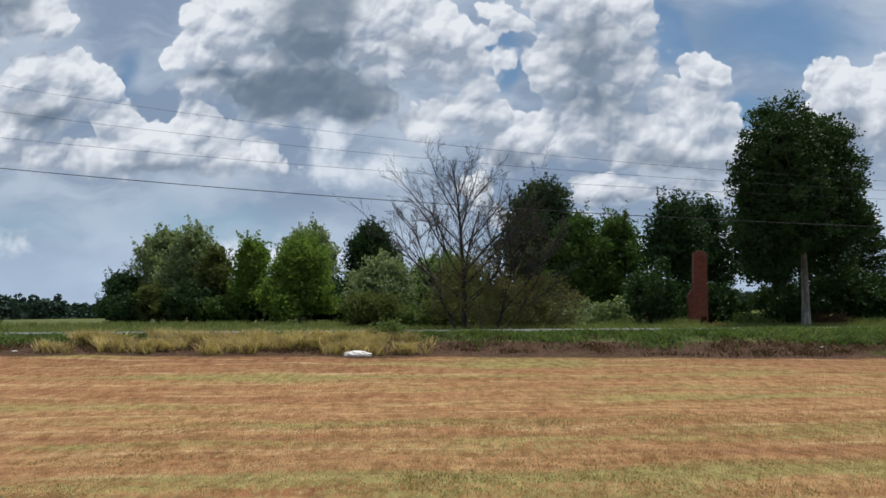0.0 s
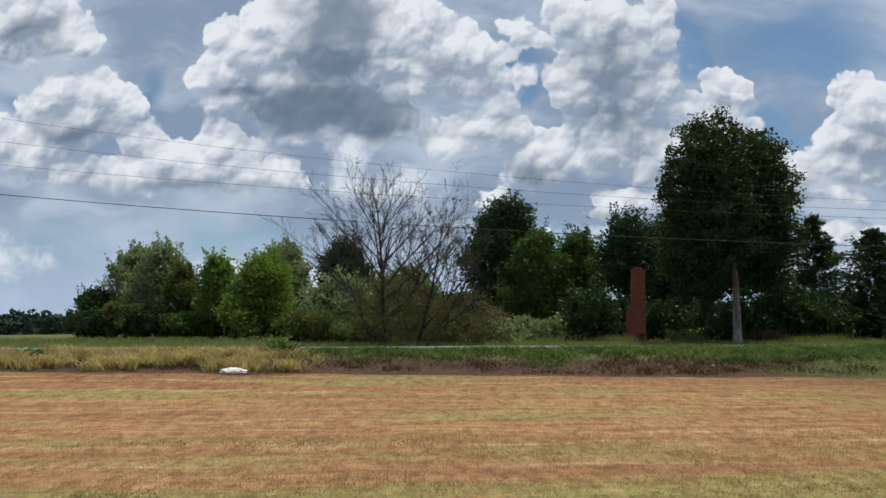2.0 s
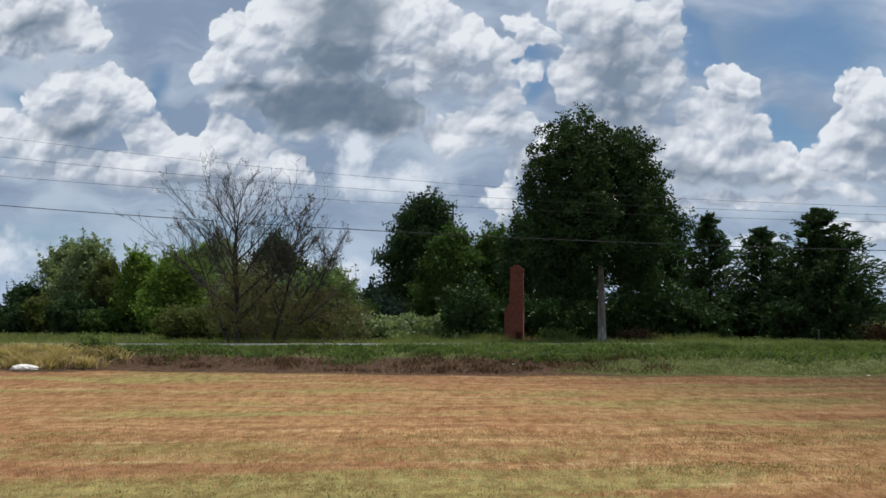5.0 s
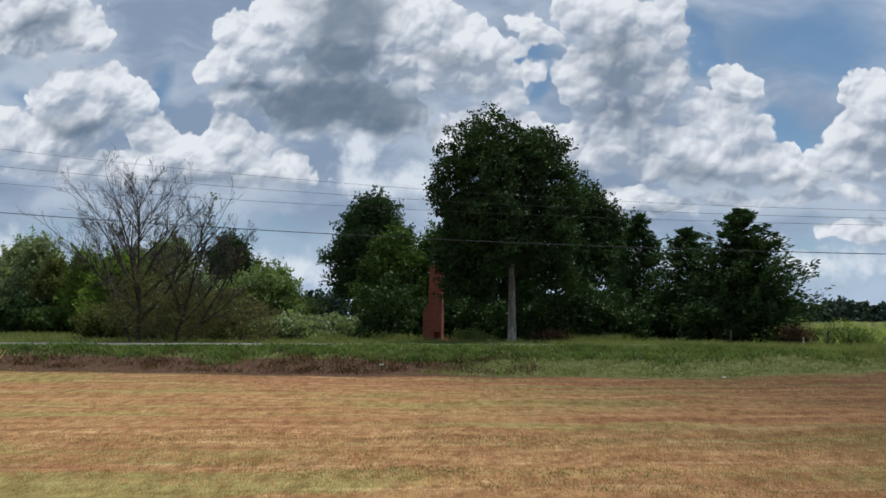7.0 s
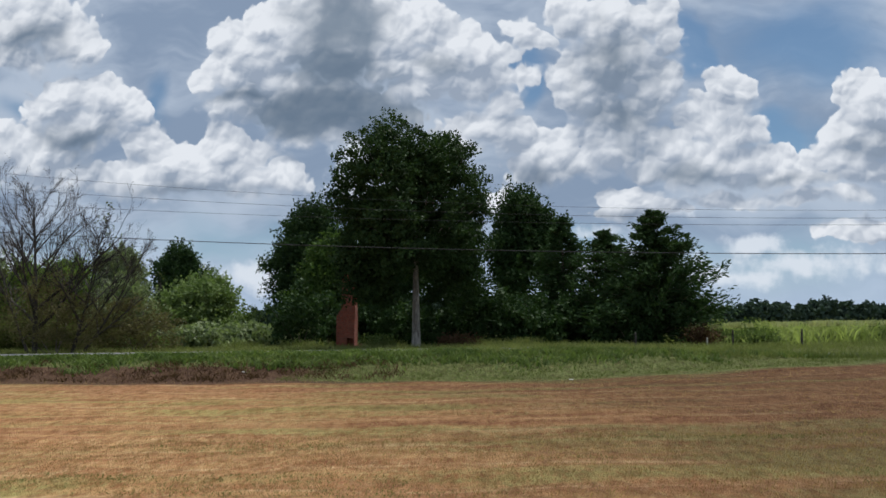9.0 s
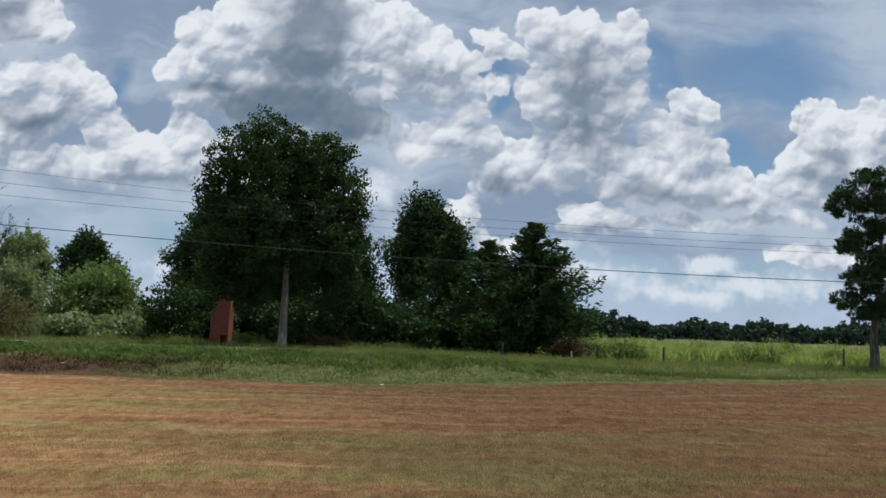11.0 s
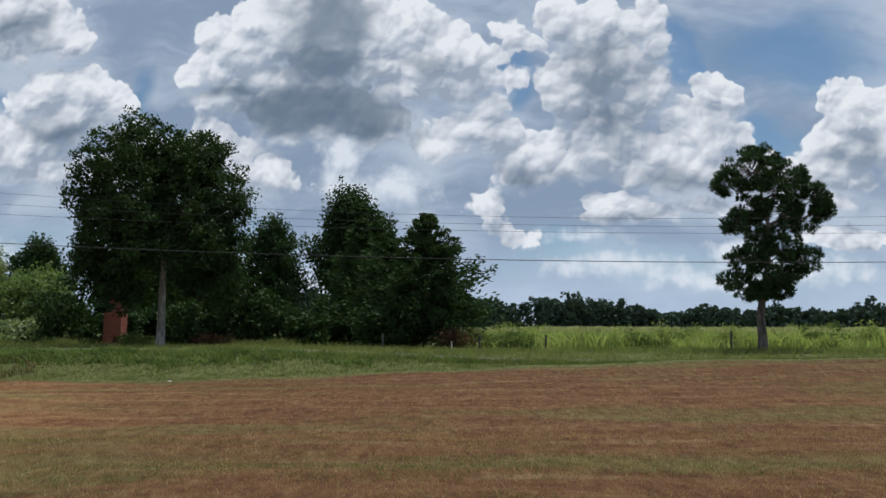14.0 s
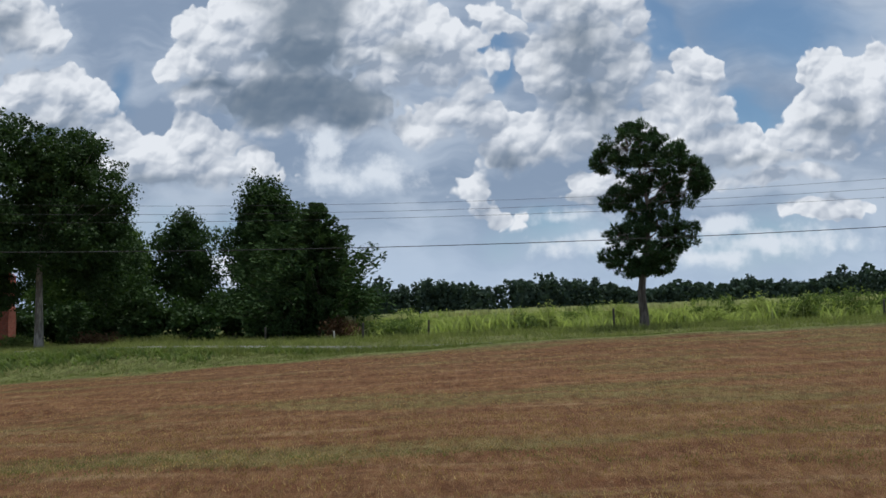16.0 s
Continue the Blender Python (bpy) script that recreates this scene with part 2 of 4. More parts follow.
build_sky()
sun_data = bpy.data.lights.new("sun", "SUN")
sun_data.energy, sun_data.angle, sun_data.color = 4.4, radians(1.0), (1.0, 0.95, 0.87)
sun = new("sun", sun_data)
sun.matrix_world = look((30, 40, 60), (30 - math.sin(radians(SUN_AZ)) * math.cos(radians(SUN_ELEV)),
                                       40 - math.cos(radians(SUN_AZ)) * math.cos(radians(SUN_ELEV)), 60 - math.sin(radians(SUN_ELEV))))


# ---- materials ----
def material(name):
    m = bpy.data.materials.new(name)
    m.use_nodes = True
    t = m.node_tree
    bsdf = t.nodes["Principled BSDF"]
    return m, t, bsdf


def obj_coord(t):
    return nd(t, "ShaderNodeTexCoord").outputs["Object"]


def bump(t, bsdf, height, strength=0.5, dist=0.05):
    b = nd(t, "ShaderNodeBump")
    b.inputs["Strength"].default_value, b.inputs["Distance"].default_value = strength, dist
    put(t, b.inputs["Height"], height)
    t.links.new(b.outputs[0], bsdf.inputs["Normal"])


def leaf_material(name, dark, light, through_light=0.3, rough=0.85, gloss=0.04):
    """Leaves or blades whose colour differs from one to the next and from clump to clump."""
    m, t, bsdf = material(name)
    isl = nd(t, "ShaderNodeNewGeometry").outputs["Random Per Island"]
    clump = noise_tex(t, obj_coord(t), 0.8, 2.0)
    fac = mth(t, "ADD", mth(t, "MULTIPLY", isl, 0.4), mth(t, "MULTIPLY_ADD", clump, 1.4, -0.4), clamp=True)
    col = mixc(t, fac, dark, light)
    put(t, bsdf.inputs["Base Color"], col)
    bsdf.inputs["Roughness"].default_value = rough
    bsdf.inputs["Specular IOR Level"].default_value = gloss
    tr = nd(t, "ShaderNodeBsdfTranslucent")
    put(t, tr.inputs[0], mixc(t, 1.0, col, (0.85, 1.0, 0.5), "MULTIPLY"))
    mix = nd(t, "ShaderNodeMixShader")
    mix.inputs[0].default_value = through_light
    t.links.new(bsdf.outputs[0], mix.inputs[1])
    t.links.new(tr.outputs[0], mix.inputs[2])
    t.links.new(mix.outputs[0], t.nodes["Material Output"].inputs[0])
    return m


def bark_material(name, dark, light, scale=6.0):
    m, t, bsdf = material(name)
    co = vec(t, "MULTIPLY", obj_coord(t), (1, 1, 0.25))
    n1 = noise_tex(t, co, scale, 5.0, 0.65)
    n2 = noise_tex(t, co, scale * 0.2, 2.0)
    put(t, bsdf.inputs["Base Color"], mixc(t, ramp01(t, mth(t, "ADD", n1, mth(t, "MULTIPLY_ADD", n2, 0.5, -0.25)), 0.35, 0.65), dark, light))
    bsdf.inputs["Roughness"].default_value = 0.9
    bump(t, bsdf, n1, 0.6, 0.03)
    return m


M_OAK = leaf_material("oak_leaf", (0.014, 0.032, 0.012), (0.056, 0.096, 0.032), 0.22, 0.55, 0.07)
M_DARK = leaf_material("dark_leaf", (0.017, 0.038, 0.016), (0.058, 0.096, 0.036), 0.25, 0.6, 0.07)
M_MID = leaf_material("mid_green_leaf", (0.036, 0.072, 0.018), (0.120, 0.180, 0.050), 0.35, 0.6, 0.1)
M_GREEN = leaf_material("bright_leaf", (0.066, 0.122, 0.024), (0.25, 0.33, 0.08), 0.45)
M_PALE = leaf_material("pale_leaf", (0.095, 0.135, 0.060), (0.34, 0.38, 0.21), 0.4, 0.6, 0.12)
M_LIGHT = leaf_material("light_green_leaf", (0.088, 0.140, 0.044), (0.25, 0.31, 0.125), 0.4, 0.6, 0.15)
M_OLIVE = leaf_material("olive_leaf", (0.070, 0.085, 0.030), (0.155, 0.165, 0.062), 0.4)
M_CEDAR = leaf_material("cedar_spray", (0.020, 0.043, 0.018), (0.066, 0.108, 0.040), 0.15)
M_PINE = leaf_material("pine_needle", (0.017, 0.042, 0.018), (0.062, 0.110, 0.044), 0.15, 0.6, 0.1)
# distance haze is painted into these leaves: paler and bluer than the near ones
M_FARWOOD = leaf_material("hazy_far_foliage", (0.034, 0.056, 0.044), (0.070, 0.098, 0.072), 0.15)
M_STUBBLE = leaf_material("cut_straw", (0.20, 0.11, 0.045), (0.60, 0.44, 0.22), 0.3)
M_TURF = leaf_material("grass_blade", (0.080, 0.105, 0.030), (0.195, 0.215, 0.078), 0.35)
M_TALLGRASS = leaf_material("roadside_grass", (0.100, 0.122, 0.042), (0.29, 0.300, 0.120), 0.4)
M_FRESH = leaf_material("fresh_turf", (0.120, 0.180, 0.040), (0.30, 0.38, 0.110), 0.4)
M_DRYGRASS = leaf_material("dry_grass", (0.13, 0.082, 0.032), (0.80, 0.61, 0.33), 0.4)
M_BROWNWEED = leaf_material("brown_weed", (0.050, 0.028, 0.018), (0.155, 0.095, 0.055), 0.2)
M_WEED = leaf_material("weed_leaf", (0.052, 0.088, 0.028), (0.21, 0.255, 0.092), 0.38)
M_MEADOW = leaf_material("meadow_plant", (0.17, 0.21, 0.065), (0.47, 0.50, 0.22), 0.5)
M_SEED = leaf_material("seed_head", (0.32, 0.32, 0.16), (0.66, 0.62, 0.40), 0.4)
M_BARK = bark_material("grey_bark", (0.05, 0.04, 0.032), (0.16, 0.135, 0.11))
M_PALEBARK = bark_material("pale_bark", (0.13, 0.115, 0.10), (0.33, 0.305, 0.265))
M_DEADWOOD = bark_material("dead_wood", (0.022, 0.018, 0.015), (0.064, 0.054, 0.045))
M_TWIGGY = leaf_material("twiggy_brown_leaf", (0.088, 0.076, 0.042), (0.205, 0.178, 0.098), 0.45)
M_POST = bark_material("weathered_post", (0.035, 0.03, 0.025), (0.11, 0.095, 0.08), 12)


def ground_material():
    m, t, bsdf = material("field_ground")
    co = obj_coord(t)
    turf = nd(t, "ShaderNodeAttribute")
    turf.attribute_name = "turf"
    turf = turf.outputs["Fac"]
    s = nd(t, "ShaderNodeSeparateXYZ")
    put(t, s.inputs[0], co)
    wavy = vec(t, "MULTIPLY_ADD", vec(t, "SUBTRACT", noise_tex(t, co, 0.35, 3.0, 0.6, "3D", 1), (0.5, 0.5, 0.5)), (3.0, 0.22, 0), co)
    rows = noise_tex(t, vec(t, "MULTIPLY", wavy, (0.07, 1.0, 0.0)), 0.8, 5.0, 0.62)
    lines = noise_tex(t, vec(t, "MULTIPLY", wavy, (0.22, 0.9, 0.0)), 1.5, 5.0, 0.68)
    patch = noise_tex(t, vec(t, "MULTIPLY", wavy, (0.4, 1.0, 0.0)), 0.22, 4.0, 0.6)
    fine = noise_tex(t, vec(t, "MULTIPLY", co, (1.2, 0.5, 1.0)), 6.0, 6.0, 0.75)
    grain = noise_tex(t, vec(t, "MULTIPLY", co, (1.3, 0.5, 1.0)), 24.0, 4.0, 0.7)
    straw = mixc(t, ramp01(t, lines, 0.33, 0.68), (0.36, 0.165, 0.070), (0.51, 0.305, 0.130))
    straw = mixc(t, ramp01(t, fine, 0.44, 0.76), straw, (0.60, 0.42, 0.21))
    soil = mixc(t, ramp01(t, grain, 0.35, 0.65), (0.25, 0.105, 0.050), (0.40, 0.195, 0.096))
    bare = ramp01(t, mth(t, "ADD", rows, mth(t, "MULTIPLY_ADD", fine, 0.5, -0.25)), 0.46, 0.64)
    field = mixc(t, mth(t, "MULTIPLY", bare, 0.70), straw, soil)
    # cloud shade painted into the ground: its colours grow browner along the field
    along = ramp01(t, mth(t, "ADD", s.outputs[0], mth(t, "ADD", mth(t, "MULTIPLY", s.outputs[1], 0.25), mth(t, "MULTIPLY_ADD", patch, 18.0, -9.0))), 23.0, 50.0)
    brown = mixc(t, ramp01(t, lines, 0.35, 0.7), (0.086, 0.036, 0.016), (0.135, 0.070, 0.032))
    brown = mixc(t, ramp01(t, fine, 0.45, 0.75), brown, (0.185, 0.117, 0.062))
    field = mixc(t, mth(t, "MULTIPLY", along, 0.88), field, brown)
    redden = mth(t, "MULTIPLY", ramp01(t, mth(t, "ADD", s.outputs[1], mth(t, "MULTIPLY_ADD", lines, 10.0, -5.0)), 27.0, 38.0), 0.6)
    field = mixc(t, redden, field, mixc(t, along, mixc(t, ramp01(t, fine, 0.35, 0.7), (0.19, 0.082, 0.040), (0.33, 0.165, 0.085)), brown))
    # pale windrows of cut straw left by the mower, broken along their length
    drift = noise_tex(t, vec(t, "MULTIPLY", co, (0.05, 0.25, 0.0)), 1.0, 3.0, 0.6)
    phase = mth(t, "FRACT", mth(t, "ADD", mth(t, "MULTIPLY", s.outputs[1], 0.43), mth(t, "MULTIPLY_ADD", drift, 1.5, 4.0)))
    ridge = ramp01(t, mth(t, "ABSOLUTE", mth(t, "SUBTRACT", phase, 0.5)), 0.10, 0.01)
    ridge = mth(t, "MULTIPLY", ridge, ramp01(t, mth(t, "ADD", lines, mth(t, "MULTIPLY_ADD", fine, 0.5, -0.25)), 0.40, 0.60))
    # straw of the windrows takes the same painted shade
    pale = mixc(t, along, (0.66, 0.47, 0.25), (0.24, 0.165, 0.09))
    field = mixc(t, mth(t, "MULTIPLY", ridge, 0.55), field, pale)
    strips = noise_tex(t, vec(t, "MULTIPLY", co, (0.03, 0.5, 0.0)), 1.0, 3.0, 0.55)
    off = mth(t, "SUBTRACT", s.outputs[1], mth(t, "MULTIPLY_ADD", s.outputs[0], 0.05, 14.6))
    swath = ramp01(t, mth(t, "ABSOLUTE", mth(t, "ADD", off, mth(t, "MULTIPLY_ADD", patch, 5.0, -2.5))), 1.6, 0.1)
    gsum = mth(t, "ADD", mth(t, "ADD", mth(t, "MULTIPLY", patch, 0.55), mth(t, "MULTIPLY", strips, 0.6)), mth(t, "MULTIPLY", swath, 0.08))
    gmask = mth(t, "MULTIPLY", ramp01(t, mth(t, "ADD", gsum, mth(t, "MULTIPLY_ADD", fine, 0.25, -0.12)), 0.565, 0.70), ramp01(t, fine, 0.2, 0.55))
    greenc = mixc(t, ramp01(t, grain, 0.3, 0.7), (0.20, 0.235, 0.06), (0.41, 0.42, 0.14))
    # painted shade dulls the green along the field too
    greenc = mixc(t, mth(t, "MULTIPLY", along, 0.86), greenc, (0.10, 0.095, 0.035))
    field = mixc(t, mth(t, "MULTIPLY", gmask, 0.62), field, greenc)
    sod = mixc(t, ramp01(t, fine, 0.35, 0.65), (0.075, 0.090, 0.028), (0.150, 0.163, 0.058))
    dirt = mixc(t, ramp01(t, fine, 0.3, 0.7), (0.058, 0.033, 0.021), (0.135, 0.080, 0.048))
    dirt = mixc(t, ramp01(t, s.outputs[0], 22.0, 32.0), dirt, mixc(t, ramp01(t, fine, 0.3, 0.7), (0.085, 0.072, 0.026), (0.15, 0.125, 0.05)))
    tn = mth(t, "ADD", turf, mth(t, "ADD", mth(t, "MULTIPLY_ADD", fine, 0.3, -0.15), mth(t, "MULTIPLY_ADD", lines, 0.3, -0.15)))
    mid = mixc(t, ramp01(t, tn, 0.38, 0.56), dirt, sod)
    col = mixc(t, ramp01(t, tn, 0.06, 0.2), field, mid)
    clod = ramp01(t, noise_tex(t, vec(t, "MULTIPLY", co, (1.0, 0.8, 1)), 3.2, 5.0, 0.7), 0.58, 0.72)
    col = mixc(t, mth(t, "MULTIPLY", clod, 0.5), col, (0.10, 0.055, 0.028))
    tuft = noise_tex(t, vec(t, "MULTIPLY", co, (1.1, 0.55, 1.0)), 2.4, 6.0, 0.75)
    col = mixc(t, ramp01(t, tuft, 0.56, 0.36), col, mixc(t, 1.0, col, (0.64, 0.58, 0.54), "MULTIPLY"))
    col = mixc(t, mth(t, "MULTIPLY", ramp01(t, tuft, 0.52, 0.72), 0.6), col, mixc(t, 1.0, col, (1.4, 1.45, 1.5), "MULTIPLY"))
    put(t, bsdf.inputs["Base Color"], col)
    bsdf.inputs["Roughness"].default_value = 0.95
    bsdf.inputs["Specular IOR Level"].default_value = 0.1
    bump(t, bsdf, mth(t, "ADD", mth(t, "MULTIPLY", fine, 1.0), mth(t, "ADD", mth(t, "MULTIPLY", grain, 0.5), mth(t, "MULTIPLY", lines, 0.8))), 1.0, 0.13)
    return m


M_GROUND = ground_material()


def road_material():
    m, t, bsdf = material("road_asphalt")
    co = obj_coord(t)
    n = noise_tex(t, co, 20.0, 4.0, 0.7)
    w = noise_tex(t, vec(t, "MULTIPLY", co, (0.05, 1, 1)), 1.2, 3.0)
    put(t, bsdf.inputs["Base Color"], mixc(t, ramp01(t, mth(t, "ADD", n, w), 0.7, 1.3), (0.07, 0.07, 0.068), (0.14, 0.138, 0.132)))
    bsdf.inputs["Roughness"].default_value = 0.75
    bump(t, bsdf, n, 0.3, 0.01)
    return m


M_ROAD = road_material()


def plain(name, color, rough=0.8, vary=0.25, scale=5.0, metal=0.0):
    m, t, bsdf = material(name)
    n = noise_tex(t, obj_coord(t), scale, 4.0, 0.6)
    put(t, bsdf.inputs["Base Color"], mixc(t, ramp01(t, n, 0.3, 0.7), [c * (1 - vary) for c in color], [min(1, c * (1 + vary)) for c in color]))
    bsdf.inputs["Roughness"].default_value, bsdf.inputs["Metallic"].default_value = rough, metal
    bump(t, bsdf, n, 0.3, 0.02)
    return m


M_LINE = plain("worn_line_paint", (0.55, 0.53, 0.46), 0.8)
M_WIRE = plain("wire_sheath", (0.035, 0.035, 0.037), 0.95)
M_SACK = plain("white_plastic", (0.78, 0.73, 0.66), 0.8, 0.12, 3.0)
M_SCRAP = plain("paper_scrap", (0.65, 0.64, 0.60), 0.7, 0.1)


def brick_material():
    m, t, bsdf = material("old_red_brick")
    b = nd(t, "ShaderNodeTexBrick")
    co = obj_coord(t)
    s = nd(t, "ShaderNodeSeparateXYZ")
    put(t, s.inputs[0], co)
    c = nd(t, "ShaderNodeCombineXYZ")
    put(t, c.inputs[0], mth(t, "ADD", s.outputs[0], s.outputs[1]))
    put(t, c.inputs[1], s.outputs[2])
    put(t, b.inputs["Vector"], c.outputs[0])
    b.inputs["Color1"].default_value, b.inputs["Color2"].default_value = (0.23, 0.052, 0.032, 1), (0.34, 0.088, 0.052, 1)
    b.inputs["Mortar"].default_value = (0.22, 0.13, 0.10, 1)
    b.inputs["Scale"].default_value, b.inputs["Brick Width"].default_value, b.inputs["Row Height"].default_value = 1.0, 0.22, 0.075
    b.inputs["Mortar Size"].default_value = 0.008
    n = noise_tex(t, co, 2.2, 5.0, 0.65)
    col = mixc(t, mth(t, "MULTIPLY", ramp01(t, n, 0.45, 0.75), 0.6), b.outputs[0], (0.11, 0.045, 0.032))
    put(t, bsdf.inputs["Base Color"], col)
    bsdf.inputs["Roughness"].default_value = 0.92
    bump(t, bsdf, mth(t, "ADD", b.outputs["Fac"], n), 0.5, 0.02)
    return m


M_BRICK = brick_material()


# ---- mesh helpers ----
def mesh_object(name, verts, faces, mat, parent=None, label=""):
    """One mesh object from arrays of corners and of faces with one count of corners."""
    me = bpy.data.meshes.new(name)
    v = np.asarray(verts, dtype=np.float32).reshape(-1, 3)
    if isinstance(faces, np.ndarray):
        n, k = faces.shape
        me.vertices.add(len(v))
        me.vertices.foreach_set("co", v.ravel())
        me.loops.add(n * k)
        me.loops.foreach_set("vertex_index", faces.astype(np.int32).ravel())
        me.polygons.add(n)
        me.polygons.foreach_set("loop_start", np.arange(0, n * k, k, dtype=np.int32))
        me.update(calc_edges=True)
    else:
        me.from_pydata([tuple(p) for p in v.tolist()], [], faces)
    me.validate()
    me.materials.append(mat)
    ob = new(name, me)
    if parent:
        ob.parent = parent
    if label:
        tagged(ob, label)
    return ob


def part(name, bm, mat, parent, label="", smooth=False):
    me = bpy.data.meshes.new(name)
    bm.to_mesh(me)
    bm.free()
    me.materials.append(mat)
    if smooth:
        for p in me.polygons:
            p.use_smooth = True
    ob = new(name, me)
    ob.parent = parent
    if label:
        tagged(ob, label)
    return ob


def thing(name, at, label, category, group="", turn=0.0):
    e = new(name)
    e.empty_display_size = 0.3
    e.matrix_world = pose(*at, 0, 0, turn)
    return tagged(e, label, category, group)


def tube(V, F, pts, radii, sides=7):
    """Adds a tapered tube along pts to the lists V and F (quads)."""
    start = len(V)
    n = len(pts)
    for i, (p, r) in enumerate(zip(pts, radii)):
        p = Vector(p)
        d = (Vector(pts[min(i + 1, n - 1)]) - Vector(pts[max(i - 1, 0)])).normalized()
        a = d.orthogonal().normalized() if abs(d.z) < 0.9 else Vector((1, 0, 0)).cross(d).normalized()
        b = d.cross(a)
        for k in range(sides):
            w = 2 * math.pi * k / sides
            V.append(p + (a * math.cos(w) + b * math.sin(w)) * r)
    for i in range(n - 1):
        for k in range(sides):
            k2 = (k + 1) % sides
            F.append((start + i * sides + k, start + i * sides + k2, start + (i + 1) * sides + k2, start + (i + 1) * sides + k))


def leaves_at(rng, centres, size, aspect=0.55, flat=0.0, along=None):
    """Four-cornered leaves of random turn at the centres; returns corners and faces."""
    n = len(centres)
    d = rng.normal(size=(n, 3))
    d[:, 2] *= 1.0 - flat
    if along is not None:
        d = along + d * 0.35
    d /= np.linalg.norm(d, axis=1, keepdims=True) + 1e-9
    e = rng.normal(size=(n, 3))
    e -= d * (e * d).sum(1, keepdims=True)
    e /= np.linalg.norm(e, axis=1, keepdims=True) + 1e-9
    s = size * rng.uniform(0.6, 1.35, size=(n, 1))
    v = np.stack([centres - d * s * 0.5, centres + e * s * aspect * 0.5, centres + d * s * 0.5, centres - e * s * aspect * 0.5], axis=1)
    f = np.arange(n * 4).reshape(n, 4)
    return v.reshape(-1, 3), f


def crown_points(rng, lobes, clumps, per, spread, hollow=0.35):
    """Points of leaves in clumps that fill the lobes (centre, radii) with an uneven outline and gaps."""
    vol = np.array([l[3] * l[4] * l[5] for l in lobes]) ** 0.67
    pick = rng.choice(len(lobes), size=clumps, p=vol / vol.sum())
    L = np.array(lobes)[pick]
    d = rng.normal(size=(clumps, 3))
    d /= np.linalg.norm(d, axis=1, keepdims=True)
    r = rng.uniform(hollow ** 3, 1.0, size=(clumps, 1)) ** (1 / 3) * rng.uniform(0.82, 1.08, size=(clumps, 1))
    c = L[:, :3] + d * r * L[:, 3:6]
    sp = spread * rng.uniform(0.6, 1.3, size=(clumps, 1, 1))
    off = np.clip(rng.normal(size=(clumps, per, 3)), -1.7, 1.7) * sp * np.array([1, 1, 0.75])
    return (c[:, None, :] + off).reshape(-1, 3), c


